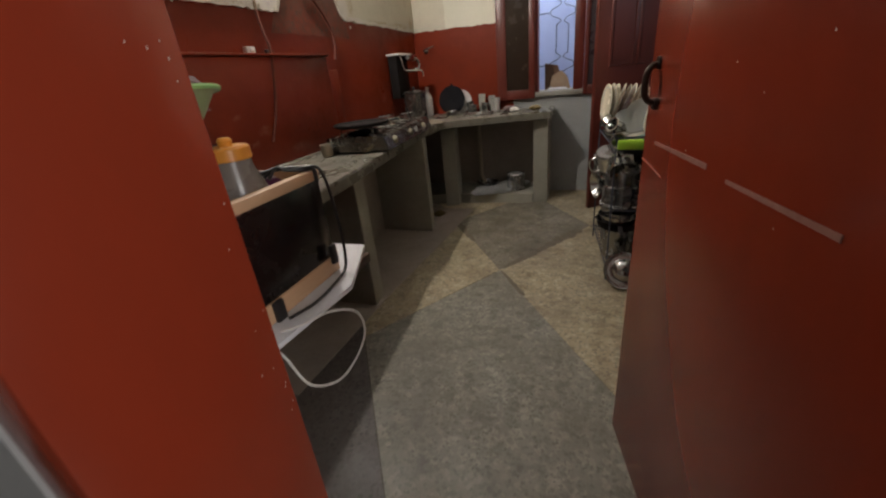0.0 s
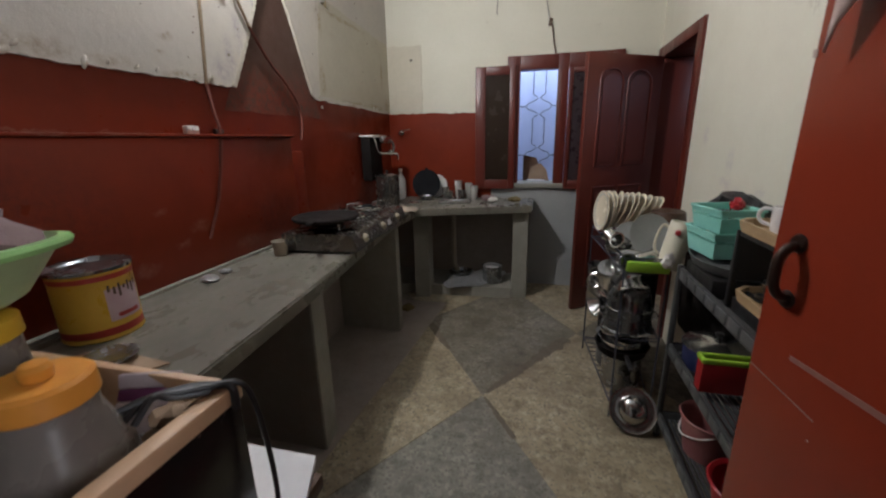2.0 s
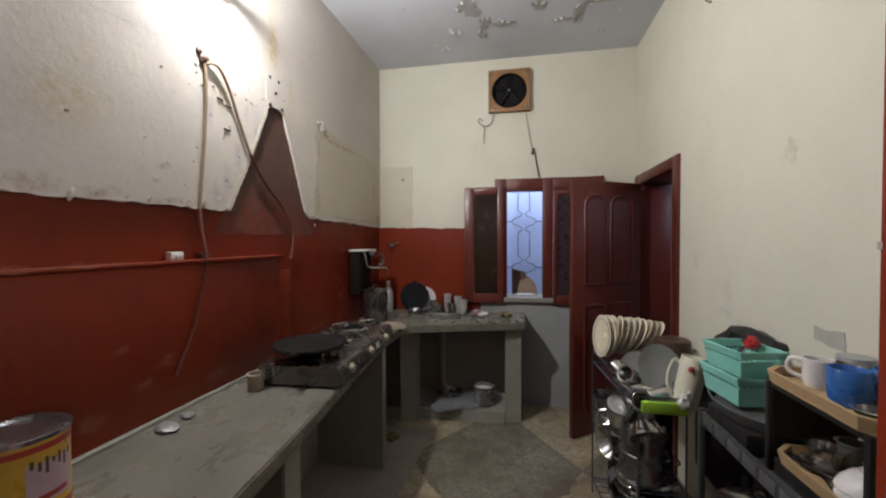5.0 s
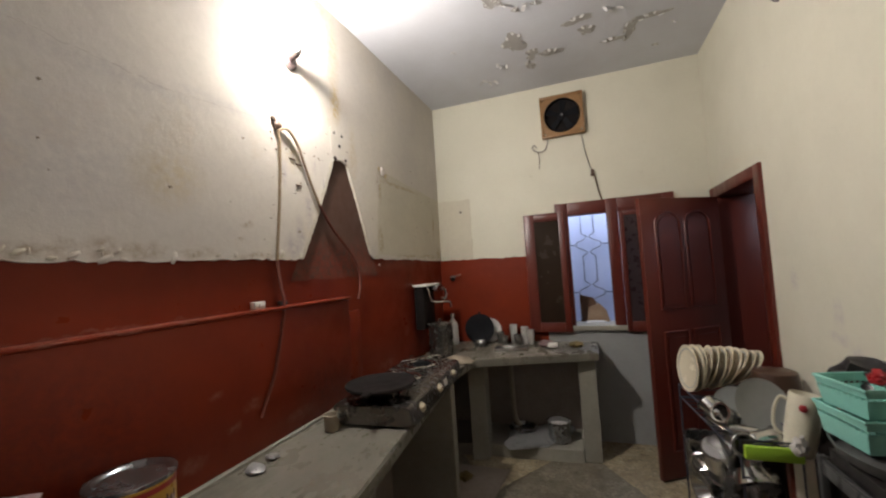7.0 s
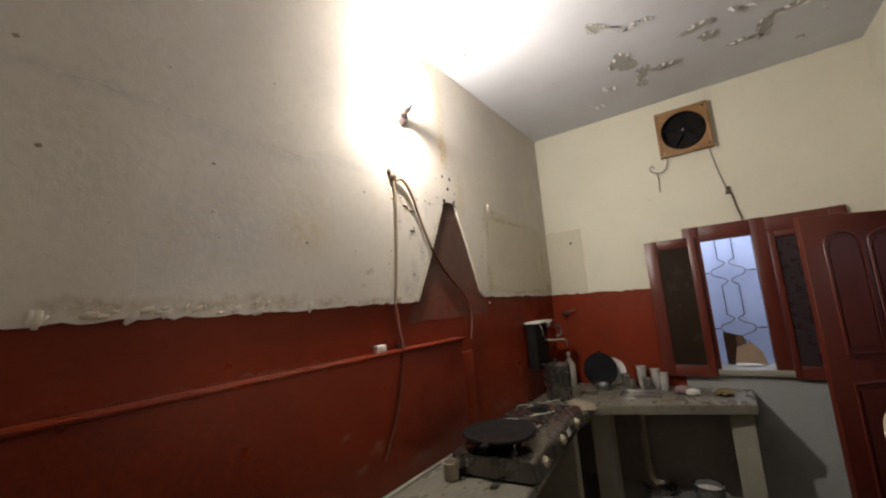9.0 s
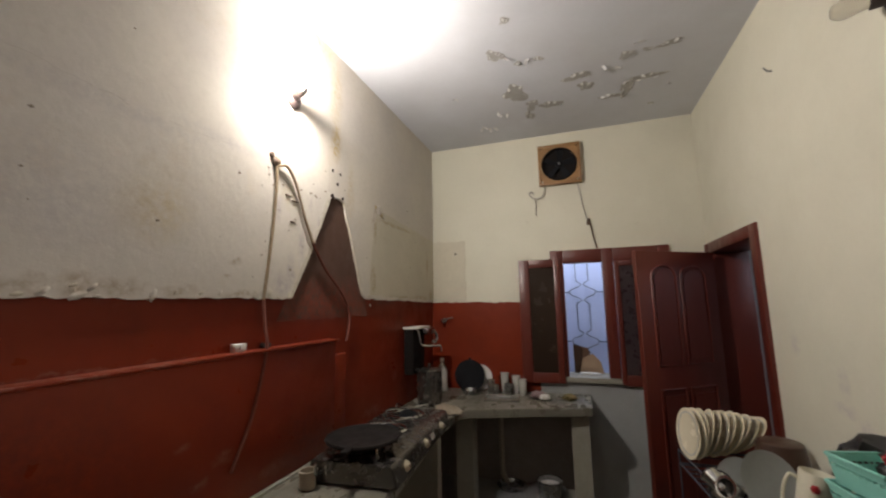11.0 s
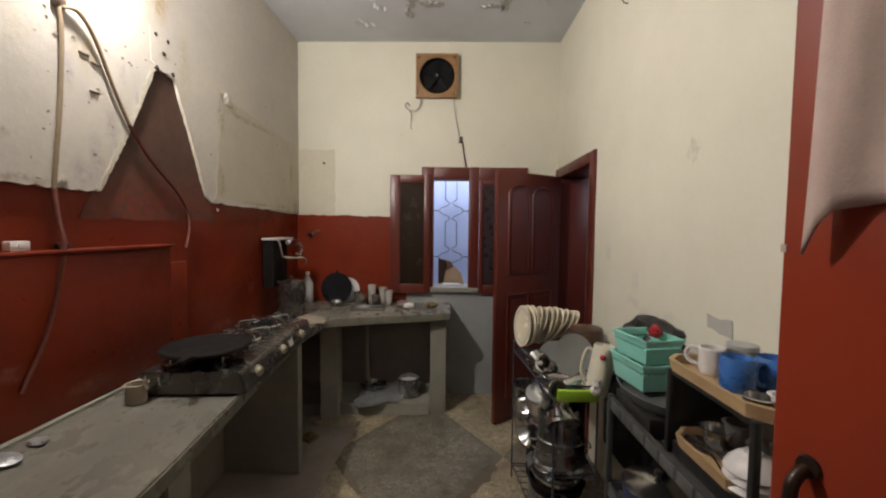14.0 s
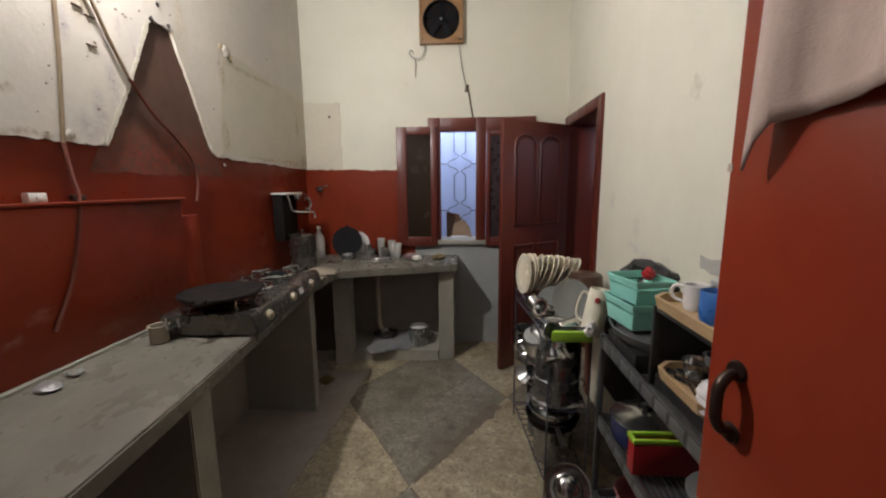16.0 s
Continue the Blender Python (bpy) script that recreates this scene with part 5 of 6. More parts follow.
# hoses and bits on the peeling wall
x = LX + 0.022
o = part("gas_hose", tube(B(), [(x, 1.955, 2.30), (x + 0.006, 1.955, 2.2), (x + 0.004, 1.945, 2.0), (x + 0.003, 1.925, 1.80), (x, 1.912, 1.66)], 0.0072, 8, 5), HOSE, None, "tan rubber hose hanging on the plaster")
tagged(o, "", "hose", "hoses on the wall")
o = part("gas_hose", tube(B(), [(x, 1.912, 1.66), (x + 0.022, 1.905, 1.54), (x + 0.042, 1.90, 1.46), (x + 0.040, 1.875, 1.32), (x + 0.038, 1.83, 1.16), (x + 0.036, 1.775, 1.05), (x + 0.036, 1.75, 1.0)], 0.0072, 8, 5), REDHOSE, None, "red-smeared lower run of the rubber hose")
tagged(o, "", "hose", "hoses on the wall")
o = part("gas_hose", tube(B(), [(x, 1.955, 2.30), (x + 0.008, 2.02, 2.315), (x + 0.008, 2.09, 2.24), (x + 0.006, 2.16, 2.10), (x + 0.004, 2.24, 1.965)], 0.0074, 8, 5), HOSE, None, "tan rubber hose crossing the plaster")
tagged(o, "", "hose", "hoses on the wall")
o = part("gas_hose", tube(B(), [(x + 0.004, 2.24, 1.965), (x - 0.002, 2.36, 1.84), (x - 0.004, 2.52, 1.72), (x - 0.004, 2.61, 1.62), (x - 0.004, 2.625, 1.52), (x - 0.006, 2.60, 1.42)], 0.008, 8, 5), REDHOSE, None, "hose painted over with the red wall")
tagged(o, "", "hose", "hoses on the wall")
for y, z in ((2.10, 2.16), (2.09, 2.05), (2.05, 2.18)):
    tagged(part("hose_clip", box(B(), LX + 0.012, LX + 0.019, y - 0.020, y + 0.020, z - 0.004, z + 0.003, 0.001, None), BROWNWOOD, None, "dark strap nailed to the plaster"), "", "clip", "wall clips")
for y, z, s, k in ((1.955, 2.32, 0.030, BROWNWOOD), (1.93, 2.345, 0.016, BROWNWOOD), (3.00, 2.315, 0.035, PLASTER), (3.04, 2.29, 0.02, RUST), (2.95, 2.33, 0.016, RUST), (2.42, 2.275, 0.014, HOLDER), (2.53, 2.285, 0.012, HOLDER), (2.47, 2.36, 0.012, HOLDER), (2.42, 2.43, 0.010, HOLDER), (2.50, 2.43, 0.010, HOLDER), (2.88, 1.63, 0.010, WHITE)):
    bm = B()
    bmesh.ops.create_icosphere(bm, subdivisions=2, radius=s)
    for v in bm.verts:
        v.co *= rng.uniform(0.7, 1.2)
        v.co.x *= 0.4
    tagged(part("plaster_lump", bm, k, None, "broken lump of plaster on the wall", pose(LX + 0.018, y, z)), "", "plaster lump", "plaster lumps")
sk = thing("wall_socket", "small white socket box on the red ledge", "socket", LX + 0.02, 1.775, 1.447)
part("box", box(B(), 0, 0.028, -0.03, 0.03, 0, 0.034, 0.004), WHITE, sk)
part("switch", box(B(), 0.028, 0.031, -0.008, 0.008, 0.008, 0.024, 0.001), CHINA, sk)
for y in (1.918, 1.95):
    tagged(part("ledge_knob", lathe(B(), [(0, 0), (0.012, 0), (0.010, 0.016), (0, 0.018)], 12, pose(LX + 0.016, y, 1.460, 0, 90)), HOLDER, None, "small dark knob above the ledge"), "", "knob", "ledge knobs")

# boards standing in the window opening
for name, pts, y0, k, label in (("brown_board", [(-0.315, 0.999), (-0.315, 1.245), (-0.19, 1.215), (-0.17, 1.16), (-0.14, 0.999)], 4.37, CARD, "torn dark brown board in the window"), ("pale_board", [(-0.27, 0.999), (-0.24, 1.13), (-0.15, 1.17), (-0.09, 1.10), (-0.065, 0.999)], 4.33, CARD2, "torn brown cardboard in the window")):
    tagged(part(name, prism(B(), pts, "y", y0, y0 + 0.012), k, None, label), "", "board")
scrap("window_rag", "white rag on the window sill", "rag", -0.19, 4.27, 0.998, 0.06, WHITE, 0.2, 31, (1.4, 0.5))

# towel over the door
M = M1
bm = B()
nx, nz = 26, 26
grid = []
for i in range(nx + 1):
    u = i / nx
    col = []
    for j in range(nz + 1):
        v = j / nz
        bottom = 1.556 + 0.07 * u if u > 0.06 else 1.508 + 0.052 * (u / 0.06)
        xx = L1 - 0.040 - 0.42 * u - 0.012 * (1 - v) * math.cos(3 * u)
        z = 2.045 + (bottom - 2.045) * v
        yy = 0.008 + 0.009 * (1 + math.sin(u * 19 + 1.2 * v)) * (0.3 + 0.7 * v) + 0.003 * math.sin(u * 47 + 5 * v)
        col.append(bm.verts.new((xx, yy, z)))
    grid.append(col)
for a, b in zip(grid, grid[1:]):
    for j in range(nz):
        bm.faces.new((a[j], b[j], b[j + 1], a[j + 1]))
top = [c[0] for c in grid]
back = [bm.verts.new((v.co.x, -0.045, 2.045)) for v in top]
low = [bm.verts.new((v.co.x, -0.05, 1.85)) for v in top]
for r0, r1 in ((top, back), (back, low)):
    for k in range(nx):
        bm.faces.new((r0[k], r0[k + 1], r1[k + 1], r1[k]))
o = part("towel", bm, CLOTH, None, "pinkish grey towel hung over the red door", M)
tagged(o, "", "towel")
sol = o.modifiers.new("thickness", "SOLIDIFY")
sol.thickness = 0.003

# ---- shelf rack with crates and trays ----
SXA, SXB, SYA, SYB = 0.465, 0.735, 1.28, 2.15
rack = thing("shelf_rack", "dark grey three-tier shelf rack along the wall", "rack", SXA, SYA, 0)
w, l = SXB - SXA, SYB - SYA
for px in (0, w):
    for py in (0, l):
        p_ = part("post", box(B(), px - 0.011, px + 0.011, py - 0.011, py + 0.011, 0.012, 0.865, 0.003), RACK, rack)
        part("foot", lathe(B(), [(0, 0), (0.016, 0), (0.016, 0.012), (0, 0.013)], 12, pose(px, py, 0)), BLACK, p_)
for z in (0.10, 0.465, 0.825):
    for x_ in (0.0, w):
        r_ = part("rail", box(B(), x_ - 0.008, x_ + 0.008, 0.012, l - 0.012, z - 0.018, z + 0.034, 0.003), RACK, rack)
        if x_ == 0.0:
            for k in range(9):
                y0 = 0.03 + k * (l - 0.06) / 9
                part("rail_panel", box(B(), -0.011, -0.008, y0 + 0.008, y0 + (l - 0.06) / 9 - 0.008, z - 0.010, z + 0.026, 0.001), DULL, r_)
    for y_ in (0.0, l):
        part("rail", box(B(), 0.012, w - 0.012, y_ - 0.008, y_ + 0.008, z - 0.018, z + 0.034, 0.003), RACK, rack)
    for k in range(12):
        x0 = 0.016 + k * (w - 0.03) / 12
        part("slat", box(B(), x0, x0 + 0.014, 0.009, l - 0.009, z - 0.006, z), RACK, rack)
ST, SM, SB_ = 0.825, 0.465, 0.10


def crate_box(label, x, y, z, a, b, h, turn, material):
    """A slatted plastic basket with a rim and flared sides."""
    t = thing("plastic_basket", label, "basket", x, y, z, turn, "stacked baskets")
    k = 0.86
    lo, hi, th = [(-a * k, -b * k), (a * k, -b * k), (a * k, b * k), (-a * k, b * k)], [(-a, -b), (a, -b), (a, b), (-a, b)], 0.004
    part("bottom", box(B(), -a * k, a * k, -b * k, b * k, 0, 0.004), material, t)
    for i in range(4):
        j = (i + 1) % 4
        for s in range(2):
            z0, z1 = (0.004, h * 0.62) if s == 0 else (h * 0.70, h * 0.9)
            def pt(q, r, zz, inset=0.0):
                f = zz / h
                return Vector((q[0] + (r[0] - q[0]) * f, q[1] + (r[1] - q[1]) * f, zz))
            bm = B()
            q = [pt(lo[i], hi[i], z0), pt(lo[j], hi[j], z0), pt(lo[j], hi[j], z1), pt(lo[i], hi[i], z1)]
            nrm = (q[1] - q[0]).cross(q[3] - q[0]).normalized() * th
            vs = [bm.verts.new(v) for v in q] + [bm.verts.new(v - nrm) for v in q]
            for f in ((0, 1, 2, 3), (7, 6, 5, 4), (0, 4, 5, 1), (1, 5, 6, 2), (2, 6, 7, 3), (3, 7, 4, 0)):
                bm.faces.new([vs[m_] for m_ in f])
            part("side", bm, material, t)
        n = 9
        for m_ in range(n):
            f0 = (m_ + 0.2) / n
            e0 = pt(lo[i], hi[i], h * 0.62).lerp(pt(lo[j], hi[j], h * 0.62), f0)
            e1 = pt(lo[i], hi[i], h * 0.70).lerp(pt(lo[j], hi[j], h * 0.70), f0)
            part("strut", tube(B(), [e0 - Vector((0, 0, 0.002)), e1 + Vector((0, 0, 0.002))], 0.0028, 5, 1), material, t)
    bm = tube(B(), [(q[0], q[1], h * 0.95) for q in hi], 0.006, 6, 1, closed=True)
    part("rim", bm, material, t)
    for i in range(4):
        j = (i + 1) % 4
        u, v = Vector((*hi[i], h * 0.92)), Vector((*hi[j], h * 0.92))
        d = (v - u).normalized() * 0.003
        part("top_band", box(B(), -(v - u).length / 2 + 0.003, (v - u).length / 2 - 0.003, -0.003, 0.003, -h * 0.04, h * 0.04, 0.0, Matrix.Translation((u + v) / 2) @ Matrix.Rotation(math.atan2(d.y, d.x), 4, "Z")), material, t)
    return t


o = part("flat_carton", box(B(), 0.48, 0.73, 1.87, 2.135, 0, 0.070, 0.003), BLACK, None, "flat black carton on the rack", pose(0, 0, ST + 0.001))
tagged(o, "", "carton")
t = thing("oval_tray", "dark grey plastic tray under the baskets", "tray", 0.595, 2.03, ST + 0.071)
part("body", lathe(B(), [(0, 0), (0.13, 0), (0.15, 0.012), (0.162, 0.040), (0.168, 0.046), (0.160, 0.046), (0.145, 0.02), (0, 0.040)], 36, Matrix.Diagonal((0.82, 1.2, 1, 1))), DULL, t)
crate_box("turquoise plastic basket under another one", 0.575, 2.085, ST + 0.118, 0.090, 0.108, 0.102, 8, TEAL)
crate_box("turquoise plastic basket stacked on another one", 0.580, 2.105, ST + 0.2115, 0.080, 0.098, 0.092, 12, TEAL)
o = scrap("red_ball_knob", "round red knob lying in the basket", "knob", 0.62, 2.12, ST + 0.288, 0.024, REDPLASTIC, 1.0, 40)
scrap("black_bag", "black crumpled bag behind the baskets", "bag", 0.675, 2.25, ST + 0.205, 0.09, BLACK, 0.75, 41, (0.8, 1.3))


def tray(label, x0, x1, y0, y1, z, h, m, group="wooden trays"):
    """A plywood tray with cut corners and sides that lean out a little."""
    t = thing("wooden_tray", label, "tray", m=m, group=group)
    c = 0.045

    def ring(out):
        a0, a1, b0, b1 = x0 - out, x1 + out, y0 - out, y1 + out
        return [(a0 + c, b0), (a1 - c, b0), (a1, b0 + c), (a1, b1 - c), (a1 - c, b1), (a0 + c, b1), (a0, b1 - c), (a0, b0 + c)]
    lo, hi, li, hi_in = ring(0.0), ring(0.006), ring(-0.009), ring(-0.004)
    part("base", prism(B(), ring(-0.001), "z", 0, 0.007), TRAYWOOD, t)
    for k in range(8):
        q = (k + 1) % 8
        bm = B()
        vs = [bm.verts.new(v) for v in ((*lo[k], 0.0072), (*lo[q], 0.0072), (*hi[q], h), (*hi[k], h), (*li[k], 0.0072), (*li[q], 0.0072), (*hi_in[q], h), (*hi_in[k], h))]
        for f in ((0, 1, 2, 3), (7, 6, 5, 4), (0, 4, 5, 1), (1, 5, 6, 2), (2, 6, 7, 3), (3, 7, 4, 0)):
            bm.faces.new([vs[v] for v in f])
        part("side", bm, TRAYWOOD, t)
    return t


stand = thing("tray_stand", "black metal stand carrying the upper tray", "stand", 0.50, 1.44, ST)
for px in (0.012, 0.225):
    for py in (0.02, 0.37):
        part("leg", box(B(), px - 0.009, px + 0.009, py - 0.009, py + 0.009, 0, 0.272, 0.002), BLACK, stand)
for px in (0.012, 0.225):
    part("bar", box(B(), px - 0.006, px + 0.006, 0.03, 0.36, 0.256, 0.272, 0.002), BLACK, stand)
part("back_panel", box(B(), 0.02, 0.217, 0.365, 0.372, 0.10, 0.27), BLACK, stand)
tray("tan wooden tray with cups and mugs on it", 0, 0.235, 0, 0.40, 0, 0.036, pose(0.50, 1.435, ST + 0.273))
tray("tan wooden tray with steel cutlery under the stand", 0, 0.19, 0, 0.30, 0, 0.036, pose(0.510, 1.50, ST + 0.047))
o = part("flat_carton", box(B(), 0.515, 0.70, 1.505, 1.795, 0, 0.045, 0.003), BLACK, None, "flat black carton under the lower tray", pose(0, 0, ST + 0.001))
tagged(o, "", "carton")
TZ = ST + 0.281


def mug(name, label, x, y, z, r, h, material, handle=True, turn=0, group=""):
    t = thing(name, label, "cup", x, y, z, turn, group)
    part("body", lathe(B(), [(0, 0), (r * 0.86, 0), (r * 0.94, 0.006), (r, h * 0.3), (r, h * 0.97), (r - 0.002, h), (r - 0.004, h * 0.97), (r - 0.004, 0.02), (0, 0.012)], 30), material, t)
    if handle:
        part("handle", tube(B(), [(r - 0.003, 0, h * 0.84), (r + 0.022, 0, h * 0.86), (r + 0.034, 0, h * 0.62), (r + 0.026, 0, h * 0.34), (r - 0.003, 0, h * 0.22)], 0.006, 8, 5), material, t)
    return t


mug("white_mug", "white china mug with a large handle on the tray", 0.595, 1.745, TZ, 0.036, 0.080, CHINA, True, 135)
mug("blue_mug", "bright blue enamel mug on the tray", 0.580, 1.62, TZ, 0.042, 0.092, BLUE, False)
mug("blue_mug", "bright blue enamel mug beside the jar", 0.675, 1.615, TZ, 0.042, 0.092, BLUE, True, 200)
t = mug("glass_jar", "cloudy glass jar with a pale grey lid on the tray", 0.665, 1.72, TZ, 0.040, 0.085, MILKY, False)
part("lid", lathe(B(), [(0, 0.098), (0.040, 0.097), (0.042, 0.085), (0, 0.085)], 26), GREYPLATE, t, "pale grey lid")
t = mug("glass_jar", "cloudy glass jar with a grey lid on the tray", 0.69, 1.50, TZ, 0.032, 0.075, MILKY, False)
part("lid", lathe(B(), [(0, 0.087), (0.033, 0.086), (0.034, 0.075), (0, 0.075)], 26), GREYPLATE, t, "grey lid")
rim_pot("steel_cup", "small steel cup at the tray edge", "cup", 0.545, 1.50, TZ, 0.03, 0.035, STEEL, 1.15)
rim_pot("white_bowl", "white china bowl on the tray", "bowl", 0.59, 1.475, TZ, 0.022, 0.045, CHINA, 1.4)
for k in range(9):
    a = rng.uniform(-25, 25)
    t = thing("spoon", "steel spoon lying in the lower tray", "spoon", m=pose(0.56 + 0.016 * (k % 5), 1.65 + rng.uniform(-0.05, 0.03), ST + 0.058 + 0.006 * (k // 3), rng.uniform(-4, 4), 0, a), group="spoons in the tray")
    part("stem", tube(B(), [(0, -0.08, 0.004), (0, 0.0, 0.008), (0, 0.06, 0.004)], 0.0028, 6, 4), STEEL, t)
    part("bowl", lathe(B(), [(0, 0), (0.012, 0.002), (0.018, 0.007), (0.0165, 0.007), (0.011, 0.004), (0, 0.002)], 14, pose(0, 0.08, 0) @ Matrix.Diagonal((1, 1.5, 1, 1))), STEEL, t)
for k in range(3):
    t = thing("white_bowl", "white china bowl turned over in the tray", "bowl", 0.575, 1.545, ST + 0.056 + 0.022 * k, group="bowls turned over")
    part("body", lathe(B(), [(0.062, 0.0), (0.064, 0.003), (0.055, 0.022), (0.036, 0.042), (0.020, 0.048), (0.020, 0.054), (0.0, 0.054), (0.0, 0.05), (0.034, 0.038), (0.052, 0.02), (0.060, 0.0)], 30), CHINA, t)
for x, y, r, h, k in ((0.60, 1.72, 0.045, 0.05, STEEL), (0.66, 1.60, 0.05, 0.055, STEEL), (0.655, 1.71, 0.035, 0.07, DULL)):
    rim_pot("small_bowl", "white china bowl in the lower tray" if k is CHINA else "shiny steel bowl in the lower tray", "bowl", x, y, ST + 0.075, r * 0.7, h, k, 1.35, group="bowls in the lower tray")

# middle and bottom tiers
t = rim_pot("enamel_pan", "navy blue enamel pan with a steel lid", "pan", 0.60, 2.02, SM, 0.118, 0.10, NAVY, 1.05)
part("lid", lathe(B(), [(0, 0.135), (0.05, 0.13), (0.115, 0.108), (0.13, 0.102), (0.128, 0.098), (0.11, 0.102), (0, 0.126)], 36), STEEL, t, "domed steel lid")
part("knob", lathe(B(), [(0, 0.13), (0.009, 0.132), (0.009, 0.145), (0.016, 0.15), (0.014, 0.16), (0, 0.162)], 14), BLACK, t)
t = thing("red_bin", "crimson plastic bin with a lime green rim", "bin", 0.578, 1.80, SM + 0.0345)
W2, D2, H2 = 0.122, 0.024, 0.115
part("floor", box(B(), -W2 + 0.004, W2 - 0.004, -D2 + 0.004, D2 - 0.004, 0, 0.006), REDPLASTIC, t)
for q in ((-W2, W2, -D2, -D2 + 0.004), (-W2, W2, D2 - 0.004, D2), (-W2, -W2 + 0.004, -D2 + 0.0042, D2 - 0.0042), (W2 - 0.004, W2, -D2 + 0.0042, D2 - 0.0042)):
    part("wall", box(B(), *q, 0.0, H2, 0.0015), REDPLASTIC, t)
    part("rim", box(B(), q[0] - 0.005, q[1] + 0.005, q[2] - 0.005, q[3] + 0.005, H2 + 0.0005, H2 + 0.020, 0.004), LIME, t, "lime green rim")
part("filling", box(B(), -W2 + 0.006, W2 - 0.006, -D2 + 0.006, D2 - 0.006, 0.007, H2 - 0.03, 0.004), CARD, t, "dark brown things inside")
t = thing("pink_bucket", "dusty pink plastic bucket on the bottom tier", "bucket", 0.595, 1.95, SB_)
part("body", lathe(B(), [(0, 0), (0.085, 0), (0.11, 0.17), (0.116, 0.175), (0.112, 0.18), (0.104, 0.17), (0.08, 0.006), (0, 0.006)], 32), PINK, t)
part("bail", tube(B(), [(0, 0.112, 0.17), (-0.07, 0.08, 0.12), (-0.11, 0, 0.09), (-0.07, -0.08, 0.12), (0, -0.112, 0.17)], 0.0035, 6, 6), WHITE, t, "white bail handle")
t = thing("red_basin", "crimson plastic basin on the bottom tier", "basin", 0.60, 1.62, SB_)
part("body", lathe(B(), [(0, 0), (0.09, 0), (0.12, 0.15), (0.13, 0.155), (0.124, 0.16), (0.112, 0.15), (0.085, 0.006), (0, 0.006)], 32), REDPLASTIC, t)

BROWNPOT = mat("dark_brown_enamel", (0.045, 0.022, 0.014), (0.07, 0.035, 0.022), 5, 0.35, bump=0.03)

# ---- wire stand with the washed dishes ----
ws = thing("dish_stand", "thin black wire dish stand with three tiers", "dish stand", 0.33, 2.57, 0)
P = [(-0.07, -0.335), (0.115, -0.335), (0.17, 0.36), (-0.135, 0.36)]
for px, py in P:
    part("post", tube(B(), [(px, py, 0), (px, py, 0.86)], 0.0045, 6, 1), GRILLE, ws)
WT, WM, WB = 0.80, 0.455, 0.09
for z in (WB, WM, WT):
    part("tier_frame", tube(B(), [(px, py, z - 0.005) for px, py in P], 0.0045, 6, 1, closed=True), GRILLE, ws)
    for k in range(13):
        f = (k + 0.5) / 13
        a = Vector((*P[0], z - 0.004)).lerp(Vector((*P[3], z - 0.004)), f)
        b = Vector((*P[1], z - 0.004)).lerp(Vector((*P[2], z - 0.004)), f)
        part("tier_wire", tube(B(), [a, b], 0.003, 5, 1), GRILLE, ws)
part("scroll", tube(B(), [(-0.06, -0.345, 0.83), (-0.02, -0.347, 0.855), (0.02, -0.347, 0.85), (0.035, -0.347, 0.83), (0.02, -0.347, 0.815), (0.005, -0.347, 0.825), (0.01, -0.347, 0.838)], 0.003, 6, 5), GRILLE, ws)
part("scroll", tube(B(), [(0.11, -0.345, 0.83), (0.08, -0.347, 0.855), (0.05, -0.347, 0.85), (0.04, -0.347, 0.83), (0.055, -0.347, 0.815), (0.07, -0.347, 0.825)], 0.003, 6, 5), GRILLE, ws)
part("top_rail", tube(B(), [(px, py, 0.86) for px, py in P], 0.0045, 6, 1, closed=True), GRILLE, ws)

PLATE = [(0, 0), (0.07, 0), (0.082, 0.003), (0.114, 0.0085), (0.121, 0.0100), (0.1225, 0.0125), (0.120, 0.0142), (0.113, 0.0128), (0.080, 0.0065), (0.07, 0.0045), (0, 0.0045)]
for dy_ in (0.18, 0.28):
    part("plate_wire", tube(B(), [(-0.12, dy_, 0.858), (0.165, dy_, 0.858)], 0.0035, 6, 1), GRILLE, ws)
first = None
for k in range(11):
    r_ = 0.97 - 0.010 * k + rng.uniform(-0.02, 0.02)
    m = pose(0.225 + 0.0268 * k + rng.uniform(-0.004, 0.004), 2.80 + 0.007 * k, 0.862 + 0.124 * r_, 0, -86 + 3.8 * k + rng.uniform(-3, 3), (14 if k < 2 else 3) + rng.uniform(-5, 5))
    if first is None:
        first = thing("dinner_plate", "cream glazed plate standing in a row", "plate", m=m, group="plates standing on edge")
        part("body", lathe(B(), PLATE, 36), CERAMIC, first)
        first.scale = (r_, r_, r_)
        part("decor_ring", lathe(B(), [(0.098, 0.0115), (0.104, 0.0125), (0.104, 0.0105), (0.098, 0.0095)], 36, closed=True), GREYPLATE, first, "faint grey ring")
    else:
        c = copy_thing(first, m)
        c.scale = (r_, r_, r_)

t = thing("grey_plate", "large grey melamine plate leaning on edge", "plate", m=pose(0.405, 2.44, WT + 0.115, 66, 0, 22))
part("body", lathe(B(), [(0, 0), (0.08, 0), (0.115, 0.012), (0.118, 0.016), (0.08, 0.006), (0, 0.005)], 36), GREYPLATE, t)
t = thing("grey_plate", "small grey plate leaning on edge", "plate", m=pose(0.33, 2.52, WT + 0.085, 68, 0, 8))
part("body", lathe(B(), [(0, 0), (0.06, 0), (0.085, 0.010), (0.088, 0.014), (0.06, 0.006), (0, 0.005)], 32), GREYPLATE, t)
t = rim_pot("brown_pot", "dark brown pot upside down behind the plates", "pot", 0, 0, 0, 0.085, 0.11, BROWNPOT, 1.15, tilt=pose(0.535, 2.66, WT + 0.215, 180, 0, 0))
t = mug("cream_jug", "cream plastic jug with a pink spot", 0, 0, 0, 0.05, 0.22, CREAMPLASTIC, True)
